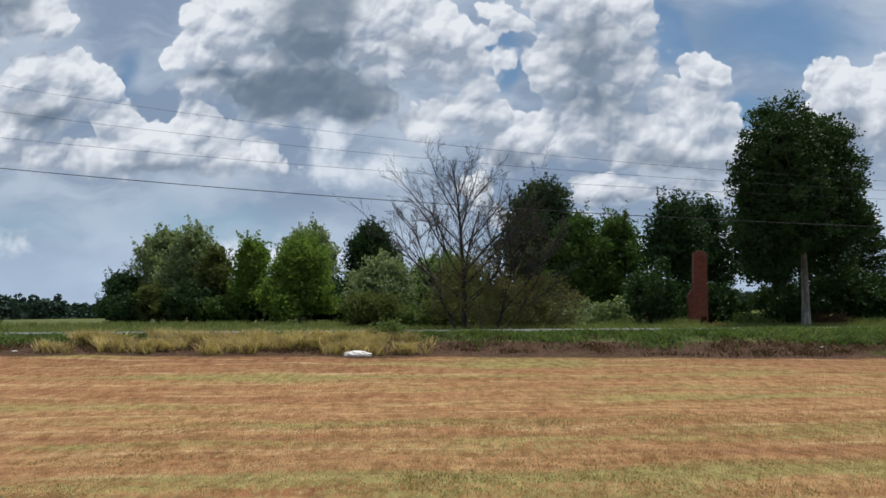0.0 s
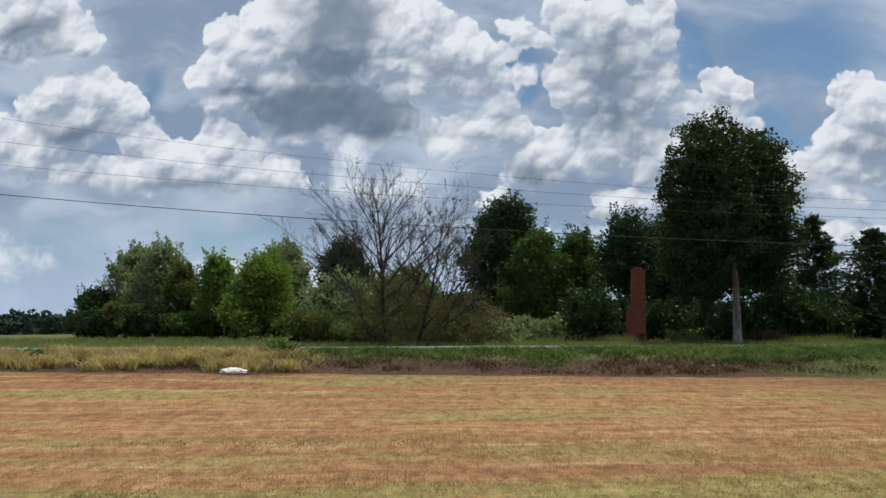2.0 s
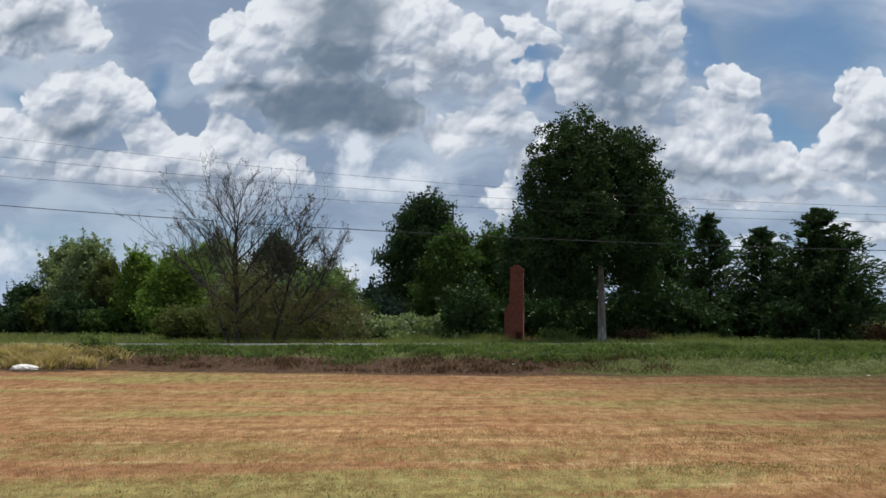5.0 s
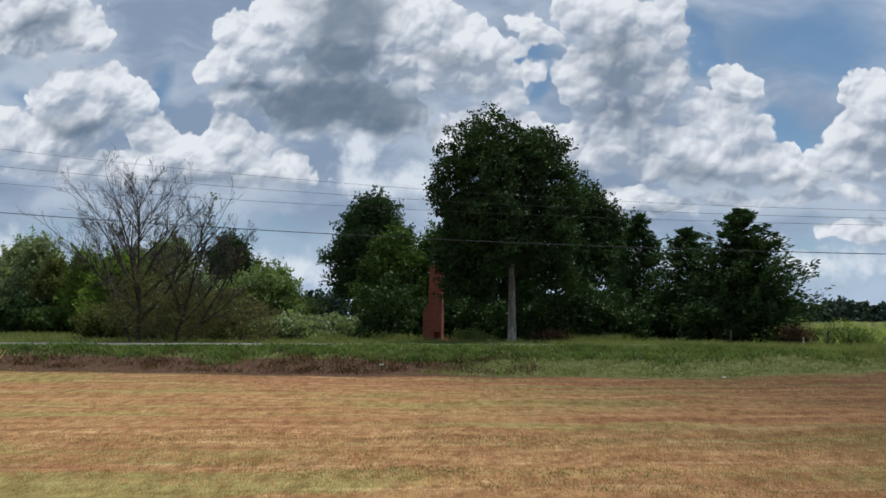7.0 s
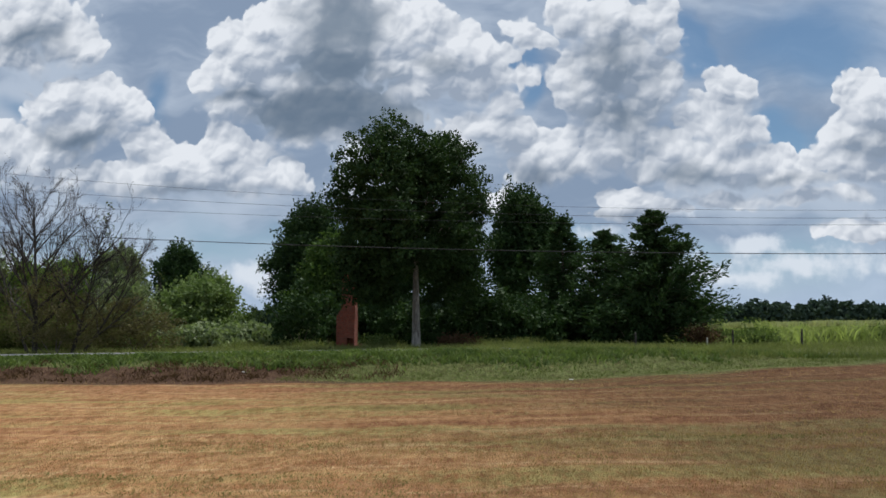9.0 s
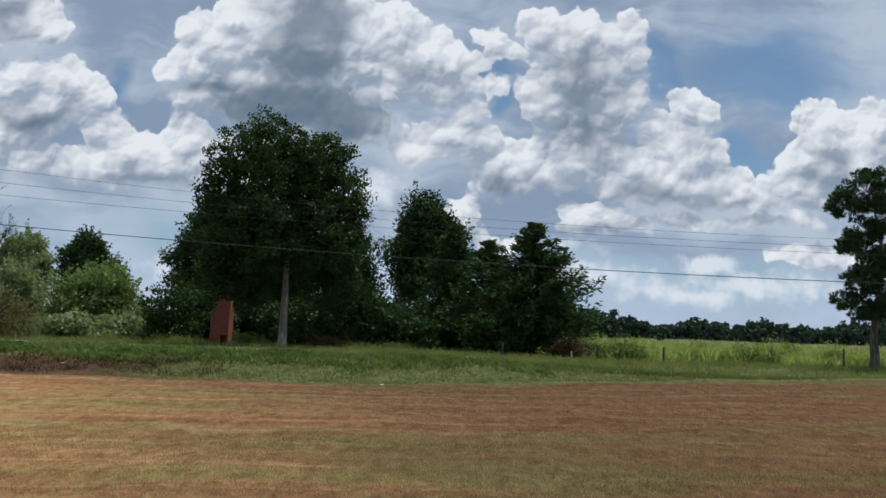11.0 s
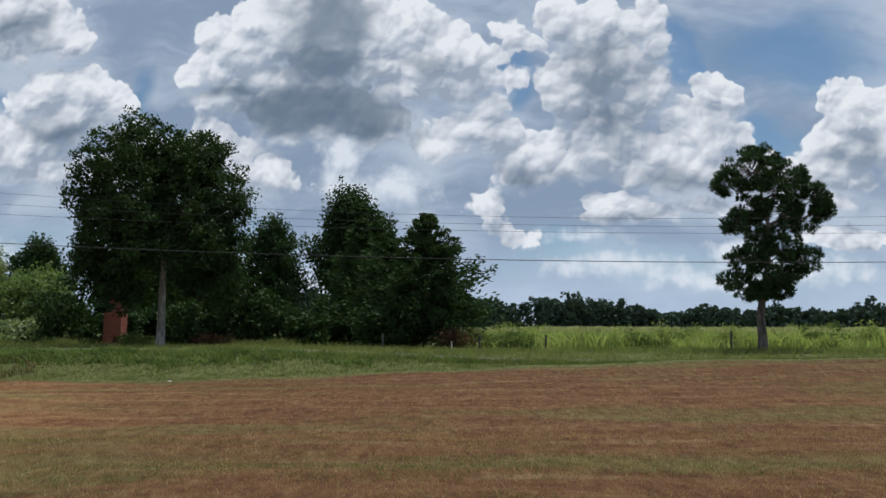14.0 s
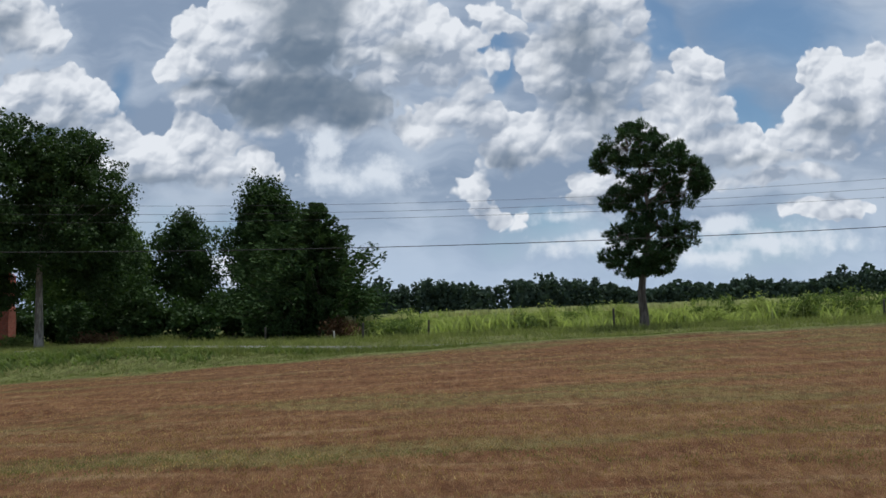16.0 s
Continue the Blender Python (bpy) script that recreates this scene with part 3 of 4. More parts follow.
def broadleaf(at, height, width, label, mat, seed, lobes=None, leaf=0.24, clumps=260, per=60, spread=0.5, trunk_r=0.22,
              bark=None, clear=0.18, name="tree", group="trees of the hedgerow", lean=0.0, category="tree", skew=0.0, shoots=130):
    """A broadleaf tree: tapered trunk with limbs, and a crown of leaves in clumps."""
    rng = np.random.default_rng(seed)
    tree = thing(name, at, label, category, group)
    if lobes is None:
        w, h = width / 2, height
        lobes = []
        for i in range(18):
            a = 2.4 * i + seed
            k = (i + 0.5) / 18
            reach = w * (1.0 - 0.62 * max(0.0, k - 0.40) ** 1.4 / 0.49) * rng.uniform(0.74, 1.16)
            rr = w * rng.uniform(0.30, 0.46) * (1.15 - 0.45 * k)
            out = max(0.0, reach - rr) * rng.uniform(0.8, 1.0)
            lobes.append((math.cos(a) * out, math.sin(a) * out, h * (clear + 0.12 + (0.80 - clear) * k), rr, rr, h * rng.uniform(0.085, 0.145)))
        lobes.append((0.0, 0.0, h * (clear + 0.30), w * 0.62, w * 0.62, h * 0.25))
        lobes.append((0.0, 0.0, h * 0.66, w * 0.55, w * 0.55, h * 0.22))
        for i in range(9):
            up = rng.uniform(0.66, 0.95)
            out = w * (1.0 - up) * 2.0 * rng.uniform(0.5, 1.05) * (-1) ** i
            lobes.append((out, w * rng.uniform(-0.4, 0.4), h * up, w * 0.12, w * 0.12, h * 0.075))
    lobes = [(l[0], l[1] + skew * l[0], l[2] + 0.42, *l[3:]) for l in lobes]
    pts, cl = crown_points(rng, lobes, int(clumps * 1.45), int(per * 1.15), spread * 1.12)
    if shoots:
        d = rng.normal(size=(shoots, 3)) * np.array([1, 1, 0.6]) + np.array([0, 0, 0.7])
        d /= np.linalg.norm(d, axis=1, keepdims=True)
        L = np.array(lobes)[rng.integers(len(lobes), size=shoots)]
        root = L[:, :3] + d * L[:, 3:6] * 0.85
        reach = rng.uniform(0, 1, size=(shoots, 26, 1)) * rng.uniform(0.5, 1.5, size=(shoots, 1, 1))
        twig = root[:, None, :] + (d + np.array([0, 0, 0.4]))[:, None, :] * reach + rng.normal(size=(shoots, 26, 3)) * 0.16
        pts = np.concatenate([pts, twig.reshape(-1, 3)])
    pts = pts[(pts[:, 2] > 0.15)]
    pts[:, 0] += lean * pts[:, 2]
    v, f = leaves_at(rng, pts, leaf * 1.05, 0.62)
    mesh_object("crown", v, f, mat, tree)
    V, F = [], []
    top = height * 0.82
    spine = [Vector((lean * top * k + 0.12 * math.sin(3 * k + seed) * k, 0.1 * math.cos(4 * k + seed) * k, top * k - 0.3 * (k == 0))) for k in (0, 0.05, 0.15, 0.3, 0.5, 0.75, 1.0)]
    tube(V, F, spine, [trunk_r * q for q in (1.5, 1.1, 0.95, 0.8, 0.55, 0.3, 0.06)], 9)
    mesh_object("trunk", V, F, bark or M_BARK, tree)
    V, F = [], []
    high = cl[cl[:, 2] > 0.55 * height]
    for i in range(14):
        c = high[rng.integers(len(high))]
        k = max(clear + 0.05, min(0.8, c[2] / height * 0.65))
        s = Vector((lean * top * k, 0, top * k))
        e = Vector((float(c[0]) + lean * float(c[2]), float(c[1]), float(c[2])))
        mid = s.lerp(e, 0.5) + Vector((0, 0, 0.25))
        r0 = trunk_r * 0.45 * (1.1 - k)
        tube(V, F, [s, mid, e], [r0, r0 * 0.6, 0.015], 5)
    tagged(mesh_object("branchwork", V, F, bark or M_BARK, tree), kind="stuff")
    return tree


def conifer(at, height, width, label, mat, seed, name="cedar_tree", leaf=0.36, layers=32, per=70):
    """A cedar: a cone of drooping boughs with leafy sprays, ragged in outline."""
    rng = np.random.default_rng(seed)
    tree = thing(name, at, label, "tree", "trees of the hedgerow")
    V, F = [], []
    height += 0.42
    tube(V, F, [(0, 0, -0.3), (0.03, 0, height * 0.3), (0, 0.04, height * 0.7), (0, 0, height)], [0.22, 0.16, 0.08, 0.015], 7)
    centres, ways = [], []
    BV, BF = [], []
    for i in range(layers):
        k = (i + 0.5) / layers
        z = height * (0.04 + 0.95 * k)
        reach = width / 2 * (1 - k) ** 0.72 * rng.uniform(0.85, 1.1)
        for j in range(int(5 + 6 * (1 - k))):
            a = rng.uniform(0, 2 * math.pi)
            rr = reach * (rng.uniform(0.55, 1.0) if rng.random() < 0.8 else rng.uniform(1.0, 1.15)) + 0.15
            tip = np.array([math.cos(a) * rr, math.sin(a) * rr, z + rr * rng.uniform(-0.12, 0.55)])
            tube(BV, BF, [(0, 0, z), tuple(tip)], [0.03, 0.006], 4)
            ks = np.clip(rng.uniform(0.2, 1.05, per), 0, 1.03)[:, None]
            centres.append(np.array([0, 0, z]) + ks * (tip - np.array([0, 0, z])) + rng.normal(size=(per, 3)) * np.array([0.24, 0.24, 0.22]) * (0.5 + 0.7 * (1 - k)))
            way = (tip - np.array([0, 0, z])) / (np.linalg.norm(tip - np.array([0, 0, z])) + 1e-6)
            ways.append(np.repeat((way + np.array([0, 0, -0.15]))[None], per, axis=0))
    pts, ways = np.concatenate(centres), np.concatenate(ways)
    ok = pts[:, 2] > 0.1
    v, f = leaves_at(rng, pts[ok], leaf, 0.34, 0.0, ways[ok])
    mesh_object("crown", v, f, mat, tree)
    mesh_object("trunk", V, F, M_BARK, tree)
    tagged(mesh_object("branchwork", BV, BF, M_BARK, tree), kind="stuff")
    return tree


def bush(at, width, height, label, mat, seed, leaf=0.2, clumps=90, per=50, name="bush", depth=None):
    rng = np.random.default_rng(seed)
    b = thing(name, at, label, "bush", "bushes of the hedgerow")
    w, h, dp = width / 2, height, (depth or width) / 2
    lobes = [(math.cos(2.4 * i) * w * 0.5, math.sin(2.4 * i) * dp * 0.4, h * (0.32 + 0.22 * (i % 3) / 2), w * 0.55, dp * 0.55, h * 0.42) for i in range(5)]
    pts, cl = crown_points(rng, lobes, clumps, per, 0.35, 0.4)
    pts = pts[pts[:, 2] > 0.05]
    v, f = leaves_at(rng, pts, leaf * 1.25, 0.65)
    mesh_object("crown", v, f, mat, b)
    V, F = [], []
    for i in range(7):
        c = cl[rng.integers(len(cl))]
        tube(V, F, [(0.15 * math.cos(i), 0.15 * math.sin(i), -0.15), tuple(c * 0.5), tuple(c)], [0.05, 0.03, 0.01], 5)
    tagged(mesh_object("branchwork", V, F, M_BARK, b), kind="stuff")
    return b


def blades(name, xy, zs, height, width, mat, seed, lean=0.5, label="", category="grass", droop=True, plain_blade=False):
    """Many blades of grass as one object: each a bent strip of two faces with a pointed end."""
    rng = np.random.default_rng(seed)
    n = len(xy)
    base = np.c_[xy, zs - 0.02]
    a = rng.uniform(0, 2 * np.pi, n)
    side = np.c_[np.cos(a), np.sin(a), np.zeros(n)] * (width * rng.uniform(0.6, 1.4, n))[:, None] * 0.5
    h = (height * rng.uniform(0.55, 1.3, n))[:, None]
    b = rng.uniform(0, 2 * np.pi, n)
    go = np.c_[np.cos(b), np.sin(b), np.zeros(n)] * h * (lean * rng.uniform(0.2, 1.0, n))[:, None]
    up = np.array([0, 0, 1.0]) * h
    mid = base + up * 0.6 + go * 0.35
    tip = base + up * (0.92 if droop else 1.05) + go
    if plain_blade:
        v = np.stack([base - side, base + side, tip], axis=1).reshape(-1, 3)
        return tagged(mesh_object(name, v, np.arange(3 * n).reshape(n, 3), mat), label, category, kind="stuff")
    v = np.stack([base - side, base + side, mid + side * 0.8, mid - side * 0.8, tip], axis=1).reshape(-1, 3)
    i = np.arange(n)[:, None] * 5
    f = np.concatenate([i + np.array([[0, 1, 2]]), i + np.array([[0, 2, 3]]), i + np.array([[3, 2, 4]])])
    return tagged(mesh_object(name, v, f, mat), label, category, kind="stuff")


# ---- ground ----
def smooth(a, b, v):
    k = np.clip((v - a) / (b - a), 0, 1)
    return k * k * (3 - 2 * k)


def bank_foot(x):
    """Where the mown field ends and the bank begins, across from the track."""
    return 38.0 + 3.2 * smooth(32, 60, x) + 0.35 * np.sin(x * 0.31) + 0.2 * np.sin(x * 0.83 + 1)


def road_level(x):
    return 1.30 + 0.0118 * np.clip(x, -60, 120) - 0.6 * smooth(36, 56, x)


def terrain(x, y):
    x, y = np.asarray(x, float), np.asarray(y, float)
    foot = bank_foot(x)
    edge = np.interp(x, (-60, 20, 35, 45, 56, 62, 71, 80, 110), (0.45, 0.5, 0.68, 1.08, 1.62, 1.9, 2.1, 2.32, 2.7))
    near = -0.32 + 0.02 * np.clip(x, -20, 90)
    field = near + (edge - near) * np.clip((y - 22) / (foot - 22), 0, 1) ** 1.4 - (0.005 + 0.025 * (1 - smooth(10, 45, x))) * np.clip(22 - y, 0, 30)
    upper = road_level(x) + 0.06 * (1 - smooth(44.4, 45.2, y)) + (0.5 * smooth(36, 60, x) - 0.17) * smooth(50.4, 53.0, y)
    z = field + (upper - field) * smooth(0, 1, (y - foot) / (44.2 - foot))
    far = np.clip(0.018 * x - 0.2, -5, 4)
    z = z + (far - z) * smooth(80, 330, y)
    near_part = 1 - smooth(60, 90, y)
    z = z + (0.035 * np.sin(x * 0.9 + y * 0.35) * np.sin(y * 0.7 - x * 0.21) + 0.02 * np.sin(y * 3.1 + 0.25 * np.sin(x * 0.4))) * near_part
    return z


def build_ground():
    xs = np.concatenate([np.linspace(-2600, -140, 24), np.arange(-130, -45, 5.0), np.arange(-44, 112, 0.55), np.arange(114, 180, 6.0), np.linspace(200, 2600, 24)])
    ys = np.concatenate([np.linspace(-2600, -80, 14), np.arange(-70, 4, 5.0), np.arange(5, 75, 0.4), np.arange(77, 140, 4.0), np.linspace(150, 3200, 40)])
    X, Y = np.meshgrid(xs, ys)
    Z = terrain(X, Y)
    nx = len(xs)
    i, j = np.meshgrid(np.arange(nx - 1), np.arange(len(ys) - 1))
    q = (j * nx + i).ravel()
    f = np.stack([q, q + 1, q + nx + 1, q + nx], axis=1)
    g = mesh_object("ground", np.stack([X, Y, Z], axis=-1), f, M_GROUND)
    foot = bank_foot(X)
    # 0: mown field, about 0.3: bare dirt of the ditch, 1: grass
    green_side = smooth(20, 30, X)
    turf = np.maximum(smooth(-1.8, 0.5, Y - foot) * (0.34 + 0.5 * green_side), smooth(2.6, 4.2, Y - foot))
    at = g.data.attributes.new("turf", "FLOAT", "POINT")
    at.data.foreach_set("value", turf.astype(np.float32).ravel())
    for p in g.data.polygons:
        p.use_smooth = True
    tagged(g, "mown straw-coloured field with a low grassy bank and ditch", "ground", kind="structure")


build_ground()


def build_road():
    """The country road on top of the bank, half hidden by grass."""
    V, F = [], []
    xs = np.arange(-160, 200, 2.0)
    for x in xs:
        for y, dz in ((44.9, -0.12), (45.2, 0.02), (47.7, 0.06), (50.2, 0.03), (50.5, -0.12)):
            V.append((x, y, float(road_level(x)) + 0.06 + dz))
    for i in range(len(xs) - 1):
        for k in range(4):
            a = i * 5 + k
            F.append((a, a + 5, a + 6, a + 1))
    tagged(mesh_object("road", V, F, M_ROAD), "narrow grey asphalt country road on the bank", "road", kind="structure")


build_road()


def edge_line():
    """Worn white line along the near edge of the road, broken where the grass leans over it."""
    r = random.Random(4)
    V, F, x = [], [], -70.0
    while x < 14:
        length = r.uniform(2.5, 9.0)
        for y in (45.42, 45.56):
            V += [(x, y, float(road_level(x)) + 0.088), (x + length, y, float(road_level(x + length)) + 0.088)]
        k = len(V) - 4
        F.append((k, k + 1, k + 3, k + 2))
        x += length + r.choice((0.05, 0.05, 0.6, 3.0))
    tagged(mesh_object("road_line", V, F, M_LINE), "worn white line painted along the road's edge", "road marking", kind="structure")


edge_line()


# ---- trees ----
def gz(x, y):
    return float(terrain(x, y))


def at(x, y):
    return (x, y, gz(x, y) - 0.03)


broadleaf(at(27.5, 58.0), 17.0, 11.0, "tall dense dark green oak with a pale grey trunk", M_OAK, 3,
          lobes=[(-2.4, -0.5, 11.5, 3.6, 3.0, 4.5), (1.9, -0.6, 11.2, 3.5, 3.0, 4.3), (-1.8, 0.3, 14.7, 2.2, 2.6, 2.3), (1.5, 0.3, 14.1, 2.2, 2.6, 2.3), (0, 0.5, 13.0, 4.0, 3.0, 2.6),
                 (-4.1, 0.2, 10.9, 2.1, 2.4, 3.2), (3.7, 0.3, 10.8, 2.0, 2.4, 3.2), (0, 3.0, 9.0, 4.5, 3.2, 4.8), (-3.6, 0.6, 7.2, 2.2, 2.4, 2.6), (3.3, 0.6, 7.0, 2.2, 2.4, 2.8),
                 (-1.9, -2.6, 8.0, 3.0, 1.8, 3.0), (2.0, -2.6, 8.2, 2.8, 1.8, 3.2), (0, -2.6, 6.4, 2.6, 1.0, 1.5), (-4.5, 0.6, 4.9, 1.1, 1.4, 2.5), (-4.4, 0.3, 6.0, 1.1, 1.2, 2.4), (-3.6, 0.4, 4.9, 1.1, 1.2, 2.4), (-2.8, 1.2, 4.4, 1.4, 1.3, 2.3), (-3.1, 0.5, 4.0, 1.2, 1.2, 1.8), (-2.4, 0.6, 4.0, 1.1, 1.1, 1.8), (3.6, 1.5, 4.8, 2.0, 2.4, 2.8)],
          leaf=0.23, clumps=1000, per=56, spread=0.30, skew=0.6, trunk_r=0.30, bark=M_PALEBARK, clear=0.42, name="oak_tree", group="", shoots=0)


def dead_tree(base, label, seed, stems, leafy=0, group="bare trees"):
    """A bare tree: straight stems with rising limbs that fork down to fine twigs."""
    rng = random.Random(seed)
    tree = thing("dead_tree", base, label, "tree", group)
    LV, LF, WV, WF, ends = [], [], [], [], []

    def run(p, d, length, r, lists, sides, lift, jitter=0.12, n=5, end=0.35):
        pts, rad = [p.copy()], [r]
        for i in range(n):
            d = (d + Vector((rng.uniform(-1, 1), rng.uniform(-1, 1), rng.uniform(-1, 1))) * jitter + Vector((0, 0, lift))).normalized()
            pts.append(pts[-1] + d * (length / n))
            rad.append(max(0.007, r * (1 - (1 - end) * (i + 1) / n)))
        tube(*lists, pts, rad, sides)
        return pts, rad

    def along(pts, k):
        s = min(len(pts) - 2, int(k * (len(pts) - 1)))
        return pts[s].lerp(pts[s + 1], k * (len(pts) - 1) - s), (pts[s + 1] - pts[s]).normalized(), s

    def side(d, degrees):
        axis = d.orthogonal().normalized()
        axis.rotate(Matrix.Rotation(rng.uniform(0, 2 * math.pi), 3, d))
        e = d.copy()
        e.rotate(Matrix.Rotation(radians(degrees), 3, axis))
        return e

    def fork(pts, rad, length, level):
        for i in range((0, 8, 5, 3)[level]):
            p, d, s = along(pts, rng.uniform(0.25, 0.98))
            ln = length * rng.uniform(0.32, 0.52)
            if level < 3:
                q, qr = run(p, side(d, rng.uniform(18, 40)), ln, rad[s] * 0.55, (LV, LF) if level == 1 else (WV, WF), 4 if level == 1 else 3, 0.05)
                fork(q, qr, ln, level + 1)
            else:
                q, qr = run(p, side(d, rng.uniform(20, 50)), ln, max(0.010, rad[s] * 0.6), (WV, WF), 3, 0.03, n=3)
                ends.append(q[-1])

    for (dx, dy, lean_x, lean_y, length, r, limbs, spread) in stems:
        TV, TF = [], []
        pts, rad = run(Vector((dx, dy, -0.25)), Vector((lean_x, lean_y, 1)).normalized(), length - 0.3, r, (TV, TF), 8, 0.03, 0.04, 9, 0.12)
        mesh_object("trunk", TV, TF, M_DEADWOOD, tree)
        for i in range(limbs):
            k = 0.16 + 0.80 * (i + rng.random()) / limbs
            p, d, s = along(pts, k)
            a = i * 2.4 + rng.uniform(-0.4, 0.4)
            out = Vector((math.cos(a), math.sin(a) * 0.8, rng.uniform(0.45, 0.85) + 0.7 * k)).normalized()
            ln = spread * (1.16 - 0.85 * k) * rng.uniform(0.85, 1.15)
            BV, BF = [], []
            q, qr = run(p, out, ln, max(0.035, rad[s] * 0.62), (BV, BF), 6, 0.045)
            mesh_object("limb", BV, BF, M_DEADWOOD, tree)
            fork(q, qr, ln, 1)
        fork(pts[-5:], rad[-5:], length * 0.35, 1)
    tagged(mesh_object("branchwork", LV, LF, M_DEADWOOD, tree), kind="stuff")
    tagged(mesh_object("twig_haze", WV, WF, M_DEADWOOD, tree), kind="stuff")
    if leafy:
        g = np.random.default_rng(seed)
        pick = [ends[i] for i in g.integers(len(ends), size=leafy) if ends[i].z > 5.0 and ends[i].x > 1.5] or ends[:5]
        c = np.repeat(np.array([tuple(p) for p in pick]), 9, axis=0)
        v, f = leaves_at(g, c + g.normal(size=c.shape) * 0.22, 0.2, 0.6)
        mesh_object("foliage", v, f, M_OLIVE, tree, "sparse yellow-green leaves")


dead_tree(at(2.1, 53.0), "bare grey dead tree with fine spreading twigs", 11,
          [(0, 0, -0.02, 0, 10.8, 0.20, 17, 7.4), (-0.4, 0.2, -0.42, 0.1, 8.8, 0.12, 10, 5.0)])
dead_tree(at(4.2, 53.6), "leaning bare tree with a few remaining leaves", 23,
          [(0, 0, 0.28, 0.0, 9.2, 0.14, 13, 5.4), (0.4, 0.2, 0.8, 0.1, 8.6, 0.11, 9, 4.6)], leafy=45)
conifer(at(46.4, 64.9), 10.5, 12.6, "broad dark green cedar at the end of the hedgerow", M_CEDAR, 5, layers=46, per=105, leaf=0.4)
conifer(at(43.0, 68.5), 9.4, 10.0, "dark green cedar among other trees", M_CEDAR, 6)
conifer(at(40.0, 73.5), 11.2, 9.5, "dark pointed cedar behind the oak", M_CEDAR, 7)
broadleaf(at(37.4, 87), 16.6, 10.5, "tall green tree with an upright crown", M_OAK, 31, leaf=0.32, clumps=420, per=52, spread=0.55)
broadleaf(at(29.0, 85), 12.4, 9.5, "thin-leaved green tree with light showing through", M_DARK, 32, leaf=0.30, clumps=190, per=50, spread=0.5)
broadleaf(at(12.4, 94), 16.2, 12.0, "dark rounded tree behind the hedgerow", M_DARK, 33, leaf=0.34, clumps=480, per=55, spread=0.6)
broadleaf(at(15.7, 88), 11.2, 9.0, "mid-green leafy tree in the row", M_MID, 34, leaf=0.3, clumps=320, per=52, spread=0.55, clear=0.05)
broadleaf(at(20.6, 90), 11.6, 8.0, "green tree beside the chimney", M_MID, 35, leaf=0.3, clumps=260, per=52, spread=0.55, clear=0.05)
broadleaf(at(23.7, 78), 11.8, 8.0, "open-crowned tree with several trunks showing", M_DARK, 36, leaf=0.28, clumps=230, per=48, spread=0.5, clear=0.3)
broadleaf(at(-38.0, 106), 12.0, 9.0, "grey-green tree at the end of the row", M_PALE, 41, leaf=0.34, clumps=260, per=50, spread=0.55, clear=0.05)
broadleaf(at(-31.8, 100), 12.0, 8.5, "grey-green tree with a loose crown", M_PALE, 42, leaf=0.34, clumps=240, per=50, spread=0.55, clear=0.05)
broadleaf(at(-42.0, 103), 5.6, 6.5, "low dark tree at the end of the row", M_DARK, 43, leaf=0.32, clumps=160, per=50, spread=0.5, clear=0.0)
broadleaf(at(-27.8, 97), 8.4, 6.5, "dull green tree standing in the row", M_OLIVE, 44, leaf=0.32, clumps=170, per=50, spread=0.5, clear=0.0)
broadleaf(at(-22.6, 94), 9.6, 5.5, "bright yellow-green young tree", M_GREEN, 45, leaf=0.32, clumps=190, per=50, spread=0.5, clear=0.0)
broadleaf(at(-16.0, 90), 9.2, 9.5, "bright green spreading tree", M_GREEN, 46, leaf=0.32, clumps=330, per=52, spread=0.55, clear=0.0)
broadleaf(at(-18.6, 110), 13.0, 10.0, "tall pale tree behind the row", M_PALE, 47, leaf=0.36, clumps=280, per=48, spread=0.6)
broadleaf(at(-9.6, 110), 13.0, 10.0, "dark round-topped tree behind the row", M_DARK, 48, leaf=0.36, clumps=320, per=48, spread=0.6)
broadleaf(at(0.8, 90), 7.2, 12.5, "light green rounded thicket tree", M_LIGHT, 49, leaf=0.32, clumps=260, per=52, spread=0.5, clear=0.0)
broadleaf(at(-6.0, 84), 6.2, 8.5, "dull green thicket tree", M_PALE, 50, leaf=0.3, clumps=220, per=50, spread=0.5, clear=0.0)


